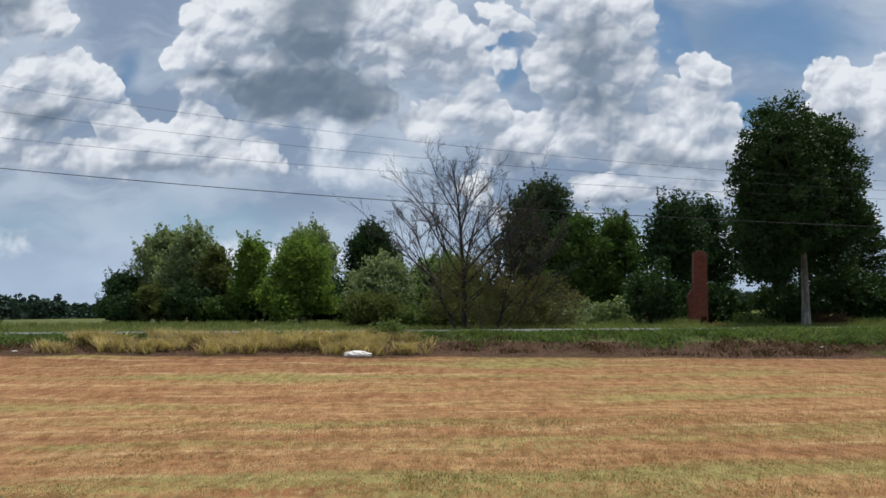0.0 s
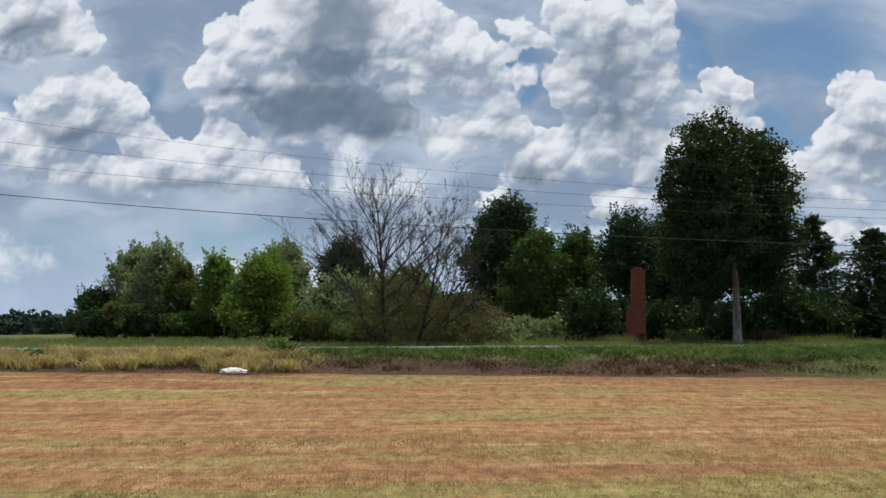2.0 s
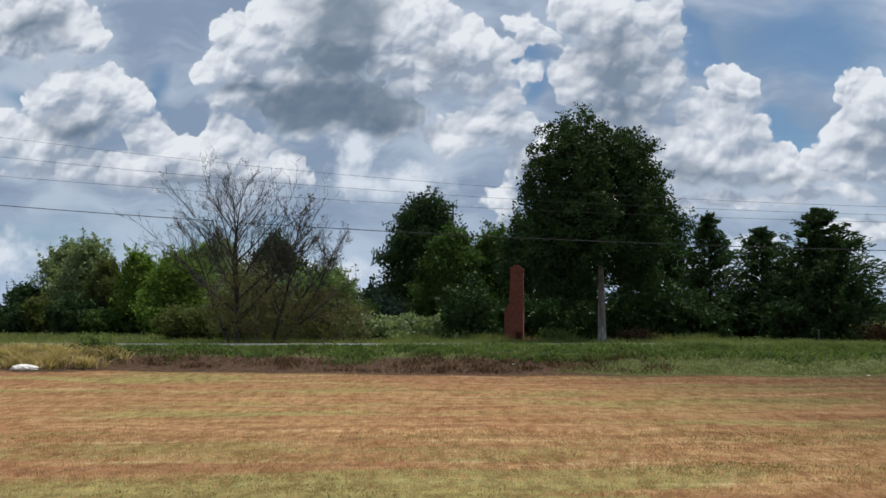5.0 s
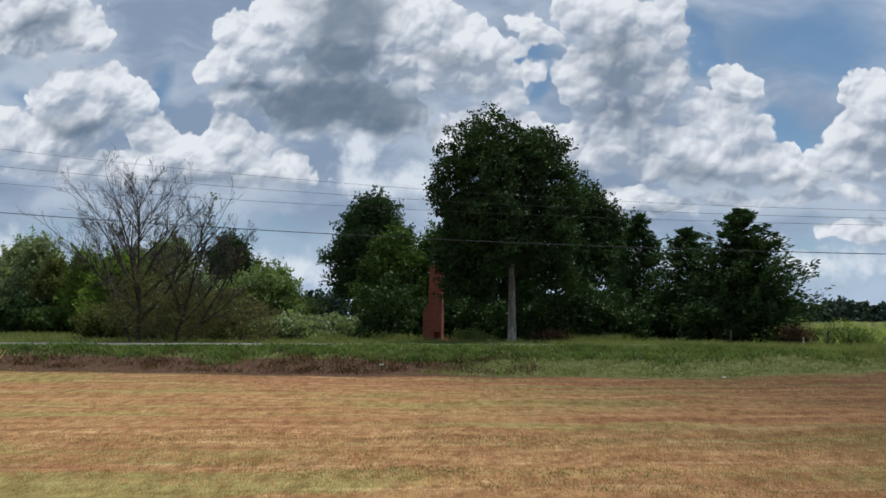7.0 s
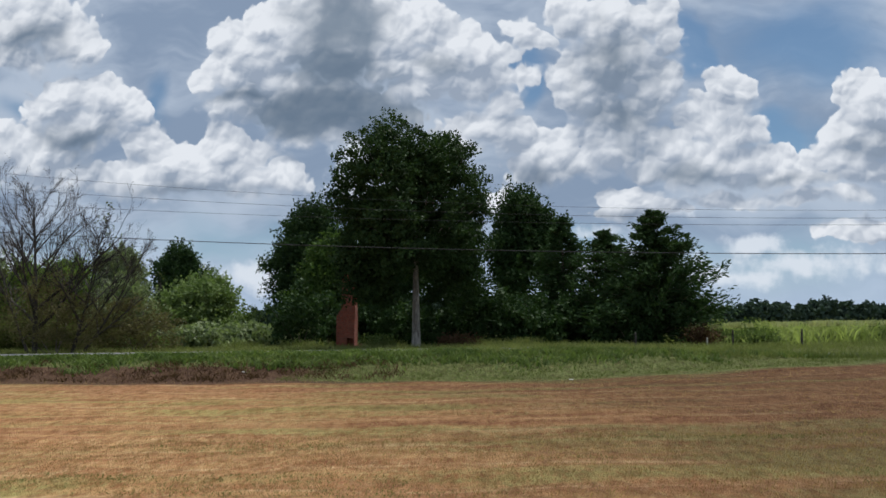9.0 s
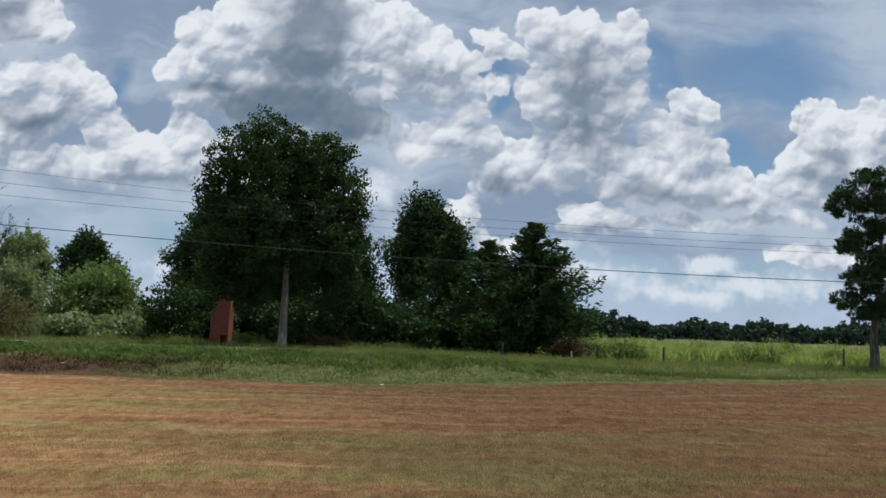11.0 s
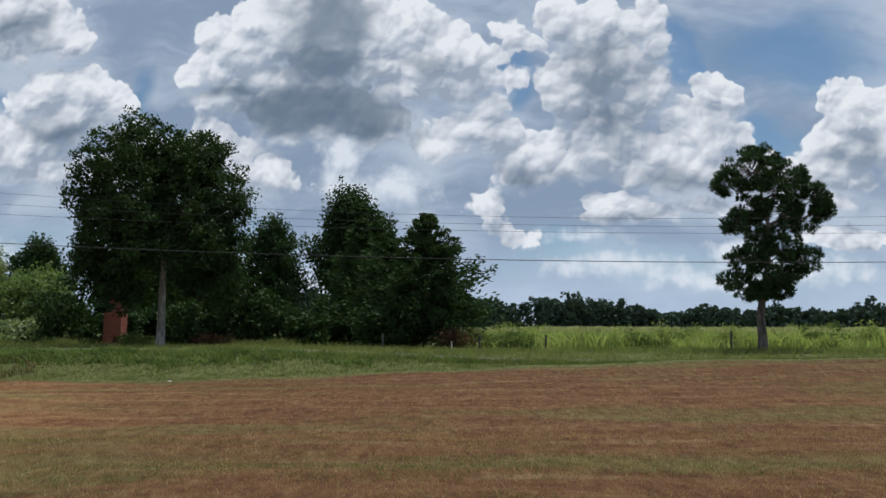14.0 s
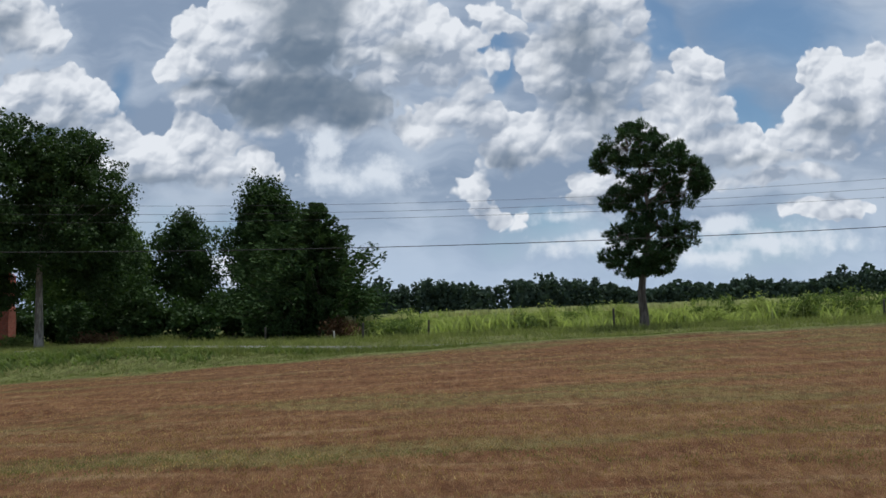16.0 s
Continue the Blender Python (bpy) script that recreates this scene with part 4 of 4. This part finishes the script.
def pine_tree(base, label, seed):
    rng = np.random.default_rng(seed)
    tree = thing("pine_tree", base, label, "tree")
    V, F = [], []
    spine = [(0, 0, -0.3), (0, 0, 0.9), (-0.12, 0, 2.5), (0.05, 0, 3.9), (0.5, 0, 6.3), (0.7, 0, 8.8), (0.2, 0, 11.3), (-0.2, 0, 13.9)]
    tube(V, F, spine, [0.42, 0.33, 0.29, 0.25, 0.2, 0.15, 0.09, 0.02], 9)
    mesh_object("trunk", V, F, M_BARK, tree)
    sp = [Vector(p) for p in spine]
    lobes = [(-0.5, 0, 12.9, 2.1, 1.8, 1.2), (-2.4, 0.3, 12.0, 0.9, 1.0, 0.7), (2.3, 0.2, 12.2, 1.5, 1.4, 1.1), (3.8, -0.2, 10.8, 1.2, 1.2, 0.9), (0.6, -0.5, 11.3, 1.7, 1.5, 0.9),
             (-1.8, 0.1, 9.0, 1.2, 1.2, 0.7), (3.2, 0.4, 9.3, 1.3, 1.2, 0.8), (0.6, 0.9, 8.1, 1.4, 1.4, 0.8), (2.9, -0.3, 6.4, 1.5, 1.3, 0.8), (-1.3, -0.4, 6.3, 1.3, 1.2, 0.7), (-2.0, 0.3, 4.8, 1.0, 1.0, 0.5),
             (0.4, -0.6, 5.1, 1.6, 1.3, 0.7), (2.0, 0.5, 5.0, 1.2, 1.2, 0.6), (-0.3, 0.8, 10.0, 1.5, 1.3, 0.8), (0.3, 0.0, 3.9, 0.9, 0.9, 0.5), (1.2, 0.1, 4.3, 1.1, 1.0, 0.6), (-0.9, -0.1, 4.1, 0.9, 0.9, 0.5), (0.1, 0.1, 14.0, 1.3, 1.2, 0.6), (4.6, 0.0, 10.4, 0.9, 1.0, 0.7), (1.6, 0.0, 9.9, 1.5, 1.4, 0.9), (1.3, -0.4, 7.2, 1.5, 1.4, 0.8), (-0.2, 0.2, 7.0, 1.2, 1.2, 0.8)]
    WV, WF, pts = [], [], []
    for lx, ly, lz, rx, ry, rz in lobes:
        lz += 0.3
        z = max(3.1, lz - 0.7 - 0.3 * abs(lx))
        s = next(a.lerp(b, (z - a.z) / (b.z - a.z)) for a, b in zip(sp, sp[1:]) if a.z <= z <= b.z)
        e = Vector((lx, ly, lz))
        BV, BF = [], []
        tube(BV, BF, [s, s.lerp(e, 0.5) + Vector((0.1, 0, -0.15)), e], [0.09, 0.06, 0.03], 6)
        mesh_object("limb", BV, BF, M_BARK, tree)
        for i in range(int(26 * (rx * ry * rz) ** 0.6) + 7):
            d = rng.normal(size=3)
            d /= np.linalg.norm(d)
            c = e + Vector(d * rng.uniform(0.3, 1.0) ** 0.5 * np.array([rx * 1.12, ry * 1.1, rz * 1.4]))
            tube(WV, WF, [e.lerp(c, 0.1), c], [0.025, 0.012], 3)
            k = 60
            d = rng.normal(size=(k, 3))
            d /= np.linalg.norm(d, axis=1, keepdims=True)
            pts.append((np.array(c) + d * 0.2 * np.array([1.3, 1.3, 1.0]), d))
    c = np.concatenate([p for p, _ in pts])
    d = np.concatenate([q for _, q in pts]) + np.array([0, 0, 0.35])
    d /= np.linalg.norm(d, axis=1, keepdims=True)
    e = np.cross(d, rng.normal(size=d.shape))
    e /= np.linalg.norm(e, axis=1, keepdims=True)
    s = rng.uniform(0.28, 0.46, size=(len(c), 1))
    v = np.stack([c - d * s * 0.5, c + e * 0.035, c + d * s * 0.5, c - e * 0.035], axis=1).reshape(-1, 3)
    mesh_object("crown", v, np.arange(len(v)).reshape(-1, 4), M_PINE, tree)
    tagged(mesh_object("branchwork", WV, WF, M_BARK, tree), kind="stuff")


pine_tree(at(71.0, 58.5), "lone pine with an open crown of dark needle tufts", 8)

# understorey
bush(at(19.0, 69.5), 4.5, 5.2, "dense dark green undergrowth beneath the trees", M_DARK, 66, leaf=0.26, clumps=90, per=44)
bush(at(48.9, 60.6), 2.6, 1.7, "dead brown brush at the foot of the cedar", M_BROWNWEED, 61, leaf=0.14, clumps=50, per=40, name="brush")
bush(at(30.6, 60.3), 3.2, 1.0, "dead brown brush at the foot of the oak", M_BROWNWEED, 62, leaf=0.14, clumps=50, per=40, name="brush")
bush(at(24.4, 61.0), 2.4, 1.0, "low green weeds beside the chimney", M_WEED, 63, leaf=0.14, clumps=40, per=40, name="weed_clump")
bush(at(-2.2, 41.6), 1.3, 1.0, "tall green weed standing on the bank", M_WEED, 64, leaf=0.13, clumps=30, per=40, name="weed_clump")
bush(at(-25.0, 43.2), 1.8, 1.0, "leafy green weeds on the bank", M_WEED, 65, leaf=0.13, clumps=40, per=40, name="weed_clump")
bush(at(3.2, 53.4), 7.2, 6.4, "brownish twiggy thicket round the bare trees", M_TWIGGY, 91, leaf=0.11, clumps=230, per=60, name="thicket")
bush(at(7.6, 56.0), 6.0, 4.6, "brownish twiggy thicket behind the bare trees", M_TWIGGY, 92, leaf=0.13, clumps=130, per=55, name="thicket")
bush(at(-4.8, 64.0), 6.0, 3.4, "olive green thicket in the hedgerow", M_OLIVE, 93, leaf=0.18, clumps=220, per=60, name="thicket")
rng = np.random.default_rng(77)
for i, x in enumerate(np.arange(7.5, 45, 2.6)):
    y = 68 + 6 * rng.random() if 19 < x < 26 else 62.5 + 7 * rng.random()
    low = x < 17
    # taller bushes take the darker oak leaf, its colour standing in for shade
    bush(at(x, y), 4.6 + rng.random(), (2.0 if low else 3.6) + (1.0 if low else 2.2) * rng.random(),
         "light green undergrowth along the hedgerow" if low else "dense dark green undergrowth beneath the trees", M_PALE if low else M_OAK, 100 + i, leaf=0.26, clumps=80, per=44)
for i, x in enumerate(np.arange(-1.5, 8, 2.4)):
    bush(at(x, 59 + 6 * rng.random()), 3.6 + rng.random(), 1.3 + 1.5 * rng.random(), "tangled olive-green undergrowth round the bare trees", M_OLIVE if i % 3 else M_WEED, 140 + i, leaf=0.2, clumps=80, per=44)
for i, x in enumerate(np.arange(-38, -10, 4.2)):
    bush(at(x, 92 + 4 * rng.random()), 6.4, 3.6 + 2.4 * rng.random(), "green undergrowth at the foot of the row", (M_DARK, M_OLIVE, M_DARK, M_MID)[i % 4], 170 + i, leaf=0.28, clumps=130, per=44)


def far_woods():
    rng = np.random.default_rng(9)
    pts = []
    for i in range(1000):
        x = rng.uniform(-460, 460)
        rise = 5.0 * math.exp(-((x - 90) / 55) ** 2)
        y = rng.uniform(395, 440)
        h = (15.5 + 3.0 * math.sin(x * 0.021 + 1)) * rng.uniform(0.62, 1.0) * (1.25 if rng.random() < 0.12 else 1.0) * (0.86 + 0.2 * math.sin(x * 0.11) * math.sin(x * 0.037 + 2)) + 9 * math.exp(-((x + 35) / 45) ** 2) + rise
        if x < -90:
            h *= 0.72
        z0 = gz(x, y)
        k = 34
        for lobe in range(5):
            d = rng.normal(size=(k, 3))
            d /= np.linalg.norm(d, axis=1, keepdims=True)
            up = (0.3, 0.5, 0.68, 0.84, 0.06)[lobe]
            w = rng.uniform(3.0, 5.2) * (1.6 - 1.1 * up)
            pts.append(np.array([x + rng.uniform(-1.5, 1.5), y, z0 + h * up]) + d * rng.uniform(0.5, 1.0, (k, 1)) * np.array([w, w, h * 0.17]))
    p = np.concatenate(pts)
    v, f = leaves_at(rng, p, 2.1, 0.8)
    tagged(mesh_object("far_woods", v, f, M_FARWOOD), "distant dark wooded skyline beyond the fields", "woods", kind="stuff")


far_woods()


# ---- chimney ----
def chimney(base):
    c = thing("brick_chimney", base, "lone ruined red brick chimney standing in the grass", "chimney", turn=-8)

    def stack(name, rows, label=""):
        """Stacked courses: (z0, z1, x0, x1, y0, y1), each with slightly worn corners."""
        bm = bmesh.new()
        r = random.Random(5)
        for z0, z1, x0, x1, y0, y1 in rows:
            m = bmesh.ops.create_cube(bm, size=1)["verts"]
            for v in m:
                v.co = Vector((x0 if v.co.x < 0 else x1, y0 if v.co.y < 0 else y1, z0 if v.co.z < 0 else z1)) + Vector((r.uniform(-0.012, 0.012), r.uniform(-0.012, 0.012), 0))
        bmesh.ops.bevel(bm, geom=bm.edges[:], offset=0.015, segments=1, affect="EDGES")
        return part(name, bm, M_BRICK, c, label)

    r = random.Random(2)
    # hearth with its opening, sloped shoulder, shaft and broken top
    stack("hearth", [(-0.2, 2.5, -1.02, -0.12, -0.45, 0.45), (-0.2, 2.5, 0.40, 0.52, -0.45, 0.45), (-0.2, 2.5, -0.12, 0.40, 0.2, 0.45), (0.85, 2.5, -0.12, 0.40, -0.44, 0.2)])
    stack("shoulder", [(2.5 + 0.12 * i, 2.62 + 0.12 * i, -1.02 + 0.075 * i, 0.52, -0.44 + 0.012 * i, 0.44 - 0.012 * i) for i in range(5)])
    for i in range(9):
        stack("shaft_course", [(3.1 + 0.3 * i, 3.4 + 0.3 * i, -0.62 + 0.008 * i + r.uniform(-0.02, 0.02), 0.51 + r.uniform(-0.02, 0.02), -0.38, 0.38)])
    stack("broken_top", [(5.8, 5.95, -0.58, 0.55, -0.4, 0.4), (5.95, 6.1, -0.56, 0.35, -0.38, 0.38), (6.1, 6.24, -0.3, 0.25, -0.36, 0.1)])


chimney(at(21.7, 64.1))


def rubble(base):
    """Fallen bricks at the foot of the chimney, each a piece of its own."""
    heap = thing("brick_rubble", base, "small heap of fallen red bricks in the grass", "rubble")
    bm = bmesh.new()
    bmesh.ops.create_cube(bm, size=1)
    bmesh.ops.scale(bm, vec=(0.21, 0.10, 0.065), verts=bm.verts)
    bmesh.ops.bevel(bm, geom=bm.edges[:], offset=0.008, segments=1, affect="EDGES")
    me = bpy.data.meshes.new("brick")
    bm.to_mesh(me)
    bm.free()
    me.materials.append(M_BRICK)
    r = random.Random(12)
    for i in range(26):
        b = new("brick", me)
        b.parent = heap
        d = r.random()
        b.matrix_local = pose(r.gauss(0, 0.38), r.gauss(0, 0.22), 0.04 + 0.34 * d * max(0, 1 - abs(r.gauss(0, 0.5))), r.uniform(-25, 25), r.uniform(-25, 25), r.uniform(0, 180))


rubble(at(22.6, 63.2))


# ---- power lines ----
def wires():
    for low, k, y, r in ((7.1, 0.00056, 45.0, 0.021), (8.75, 0.00059, 45.3, 0.009), (9.2, 0.00077, 45.8, 0.009), (9.7, 0.00094, 46.2, 0.008)):
        V, F = [], []
        xs = np.linspace(-75, 165, 61)
        tube(V, F, [(x, y, low + k * (x - 56) ** 2) for x in xs], [r] * len(xs), 6)
        tagged(mesh_object("power_line", V, F, M_WIRE), "thin dark overhead power line sagging above the road", "cable", "overhead lines")


wires()


# ---- fence posts and litter ----
def post(x, y, h, r, seed, mat=None):
    rnd = random.Random(seed)
    p = thing("fence_post", at(x, y), "weathered leaning wooden fence post in the weeds", "post", "old fence posts", turn=rnd.uniform(0, 360))
    V, F = [], []
    lx = rnd.uniform(-0.05, 0.05)
    tube(V, F, [(0, 0, -0.3), (lx * 0.3, 0, 0.3 * h), (lx * 0.7, 0.01, 0.7 * h), (lx, 0, h - 0.03), (lx, 0, h)], [r, r * 1.03, r * 0.97, r * 0.93, r * 0.6], 8)
    top = len(V)
    V.append(Vector((lx, 0, h + 0.01)))
    F += [(top - 8 + k, top - 8 + (k + 1) % 8, top) for k in range(8)]
    mesh_object("stake", V, F, mat or M_POST, p)


for i, (x, h) in enumerate(((43.5, 1.1), (50.6, 1.25), (55.4, 1.3), (68.9, 1.5), (88.7, 1.4))):
    post(x, 59.0 + 0.2 * math.sin(i * 2), h, 0.08, i)


M_STAKE = plain("bleached_wood", (0.50, 0.47, 0.42), 0.85)
post(48.6, 58.6, 0.75, 0.06, 31, M_STAKE)


def sack(x, y):
    """A crumpled white sheet of plastic lying in the grass."""
    s = thing("plastic_sack", at(x, y), "crumpled white plastic sack lying in dry grass", "sack")
    bm = bmesh.new()
    bmesh.ops.create_icosphere(bm, subdivisions=4, radius=1)
    for v in bm.verts:
        n = noise.fractal(v.co * 2.3, 1.0, 2.0, 4)
        fold = abs(noise.noise(v.co * 4.1 + Vector((7, 1, 3))))
        v.co = v.co * (1 + 0.28 * n - 0.22 * fold)
        v.co = Vector((v.co.x * 0.64, v.co.y * 0.42, max(-0.02, v.co.z * 0.19 + 0.11)))
    part("sheet", bm, M_SACK, s, smooth=True)


sack(-3.4, 37.2)


def scrap(x, y, size, seed):
    p = thing("paper_scrap", (x, y, gz(x, y) + 0.02), "small crumpled scrap of white litter on bare dirt", "litter", "scraps of litter")
    bm = bmesh.new()
    bmesh.ops.create_grid(bm, x_segments=7, y_segments=7, size=size)
    for v in bm.verts:
        v.co.z = 0.03 + 0.5 * size * abs(noise.noise(v.co * 14 + Vector((seed, 0, 0))))
    g = bmesh.ops.extrude_face_region(bm, geom=bm.faces[:])["geom"]
    for v in g:
        if isinstance(v, bmesh.types.BMVert):
            v.co.z += 0.004
    part("sheet", bm, M_SCRAP, p)


scrap(20.1, 40.2, 0.11, 1)
scrap(-20.5, 38.6, 0.13, 2)
scrap(36.0, 36.8, 0.09, 3)


# ---- grasses ----
def scatter(rng, n, x0, x1, y0, y1, clump=0.0, each=14):
    if clump:
        m = max(1, n // each)
        c = np.c_[rng.uniform(x0, x1, m), rng.uniform(y0, y1, m)]
        return (c[rng.integers(m, size=n)] + rng.normal(size=(n, 2)) * clump)
    return np.c_[rng.uniform(x0, x1, n), rng.uniform(y0, y1, n)]


def band(rng, n, x0, x1, d0, d1, clump=0.0, each=14):
    """Places measured from the foot of the bank."""
    p = scatter(rng, n, x0, x1, d0, d1, clump, each)
    p[:, 1] += bank_foot(p[:, 0])
    return p


def grass():
    rng = np.random.default_rng(21)

    def lay(name, p, h, w, mat, seed, lean, label, category="grass", lift=0.0, plain_blade=False):
        return blades(name, p, terrain(p[:, 0], p[:, 1]) + lift, h, w, mat, seed, lean, label, category, plain_blade=plain_blade)

    # mown stubble, denser where it is near
    p = scatter(rng, 90000, -8, 68, 11.5, 22, 0.22)
    q = scatter(rng, 50000, -22, 92, 20, 39, 0.3)
    p = np.concatenate([p, q])
    p = p[p[:, 1] < bank_foot(p[:, 0]) + 0.3]
    lay("stubble", p, 0.09, 0.016, M_STUBBLE, 1, 0.9, "short cut straw stubble of the mown field", plain_blade=True)
    p = np.concatenate([scatter(rng, 90000, -10, 72, 12, 21, 0.2), scatter(rng, 14000, -22, 92, 17, 34, 0.3)])
    wav = np.array([noise.noise(Vector((a * 0.13, b * 0.5, 3.0))) for a, b in p])
    near_swath = np.abs(p[:, 1] - 14.6 - 0.05 * p[:, 0]) < 1.3
    keep = wav > np.where(near_swath, 0.02, 0.28)
    lay("regrowth", p[keep], 0.075, 0.010, M_TURF, 2, 1.3, "patches of fresh green regrowth in the stubble")
    # ditch and bank
    p = band(rng, 9000, -40, 28, 0.6, 4.2, 0.3, 30)
    lay("dead_weeds", p, 0.24, 0.04, M_BROWNWEED, 3, 1.9, "withered brown weeds along the ditch")
    p = band(rng, 22000, -24, 4, 0.2, 4.1, 0.2, 60)
    p = p[np.array([noise.noise(Vector((a * 0.35, b * 0.5, 8.0))) for a, b in p]) > -0.1 + 0.25 * np.maximum(0, p[:, 0] + 1) + 0.12 * np.maximum(0, -16 - p[:, 0])]
    lay("dry_grass", p, 0.62, 0.05, M_DRYGRASS, 4, 1.5, "tall yellow dry grass on the bank")
    p = band(rng, 52000, -48, 60, 1.8, 6.8, 0.4)
    ragged = np.array([noise.noise(Vector((a * 0.3, b * 0.3, 1.0))) for a, b in p])
    p = p[(p[:, 1] - bank_foot(p[:, 0]) > 3.5 + 2.2 * ragged + 0.6 * rng.normal(size=len(p))) & (p[:, 1] < 44.8) & ((p[:, 0] > -9) | (p[:, 1] < 43.2) | (rng.random(len(p)) < 0.15))]
    lay("bank_weeds", p, np.where((p[:, 1] > 43.6) & (p[:, 0] < 13), 0.16, 0.28), 0.085, M_WEED, 5, 1.6, "low leafy green weeds covering the bank")
    p = band(rng, 40000, 22, 100, -0.1, 6.0, 0.25)
    p = p[p[:, 1] < 44.8]
    lay("bank_grass", p, 0.15, 0.03, M_TURF, 6, 1.5, "short green grass at the edge of the field", plain_blade=True)
    p = scatter(rng, 14000, -8, 80, 43.8, 44.8, 0.15)
    p = np.concatenate([p, scatter(rng, 16000, 30, 105, 42.6, 44.8, 0.15)])
    lay("crest_grass", p, np.where(p[:, 0] > 32, 0.42, np.where(p[:, 0] > 13, 0.30, 0.16)), 0.03, M_TALLGRASS, 14, 0.9, "taller grass along the near edge of the road", plain_blade=True)
    p = scatter(rng, 26000, -55, 26, 42.8, 44.85, 0.18)
    lay("crest_turf", p, np.where(p[:, 0] > 13, 0.22, 0.15), 0.035, M_FRESH, 15, 1.0, "fresh bright green turf along the crest of the bank", plain_blade=True)
    p = scatter(rng, 60000, -50, 105, 50.4, 60, 0.35)
    lay("verge_grass", p, 0.46, 0.035, M_TALLGRASS, 7, 1.1, "soft green verge grass beyond the road", plain_blade=True)
    p = scatter(rng, 26000, -120, 45, 60, 92, 0.5)
    lay("rough_grass", p, 0.5, 0.06, M_TALLGRASS, 8, 0.6, "rough grass under the trees")
    # weedy meadow
    for k, (x, y) in enumerate(((19.2, 60.5), (18.2, 61.0), (25.0, 60.2), (31.5, 60.8), (33.5, 60.3), (14.0, 60.0), (35.8, 61.0))):
        p = rng.normal(size=(420, 2)) * (0.7, 0.4) + (x, y)
        lay("grass_tussock", p, 0.75, 0.03, M_TALLGRASS, 40 + k, 0.9, "pale tall grass tussock at the foot of the hedgerow")
    p = scatter(rng, 60000, 49, 140, 60.5, 84, 0.45)
    tall = np.array([noise.noise(Vector((a * 0.16, b * 0.16, 5.0))) for a, b in p])
    lay("meadow_plants", p[tall < 0.05], 0.95, 0.08, M_MEADOW, 9, 1.3, "tall yellow-green meadow weeds")
    lay("tall_weeds", p[tall >= 0.05], 1.5, 0.09, M_MEADOW, 12, 1.2, "taller clumps of yellow-green weeds in the meadow")
    p = scatter(rng, 26000, 40, 260, 84, 150, 0.6)
    lay("meadow_plants", p, 1.2, 0.10, M_MEADOW, 10, 0.35, "tall yellow-green meadow weeds further off", plain_blade=True)
    p = scatter(rng, 20000, 49, 140, 60.5, 95, 0.22, 40)
    lay("seed_heads", p, 0.45, 0.07, M_SEED, 11, 0.3, "pale feathery seed heads above the meadow", lift=1.35)


grass()
for i, (x, y, w, h) in enumerate(((84, 62, 4, 2.1), (88.5, 64, 5, 2.4), (93, 63, 5, 2.3), (97, 65, 5, 2.6), (102, 64, 6, 2.7), (79, 66, 3.5, 2.1), (53, 61, 2.6, 1.3), (51, 62.5, 3, 1.5))):
    bush(at(x, y), w, h, "leafy light green bush among the meadow weeds", M_WEED, 300 + i, leaf=0.16, clumps=60, per=50)

rng = np.random.default_rng(55)
for i in range(56):
    x, y = 51 + 62 * rng.random(), 61 + 16 * rng.random() ** 1.5
    bush(at(x, y), 1.3 + 1.3 * rng.random(), 1.4 + 1.0 * rng.random(), "yellow-green clump of tall meadow weeds", M_MEADOW if i % 3 else M_WEED, 400 + i, leaf=0.12, clumps=26, per=46, name="weed_clump")
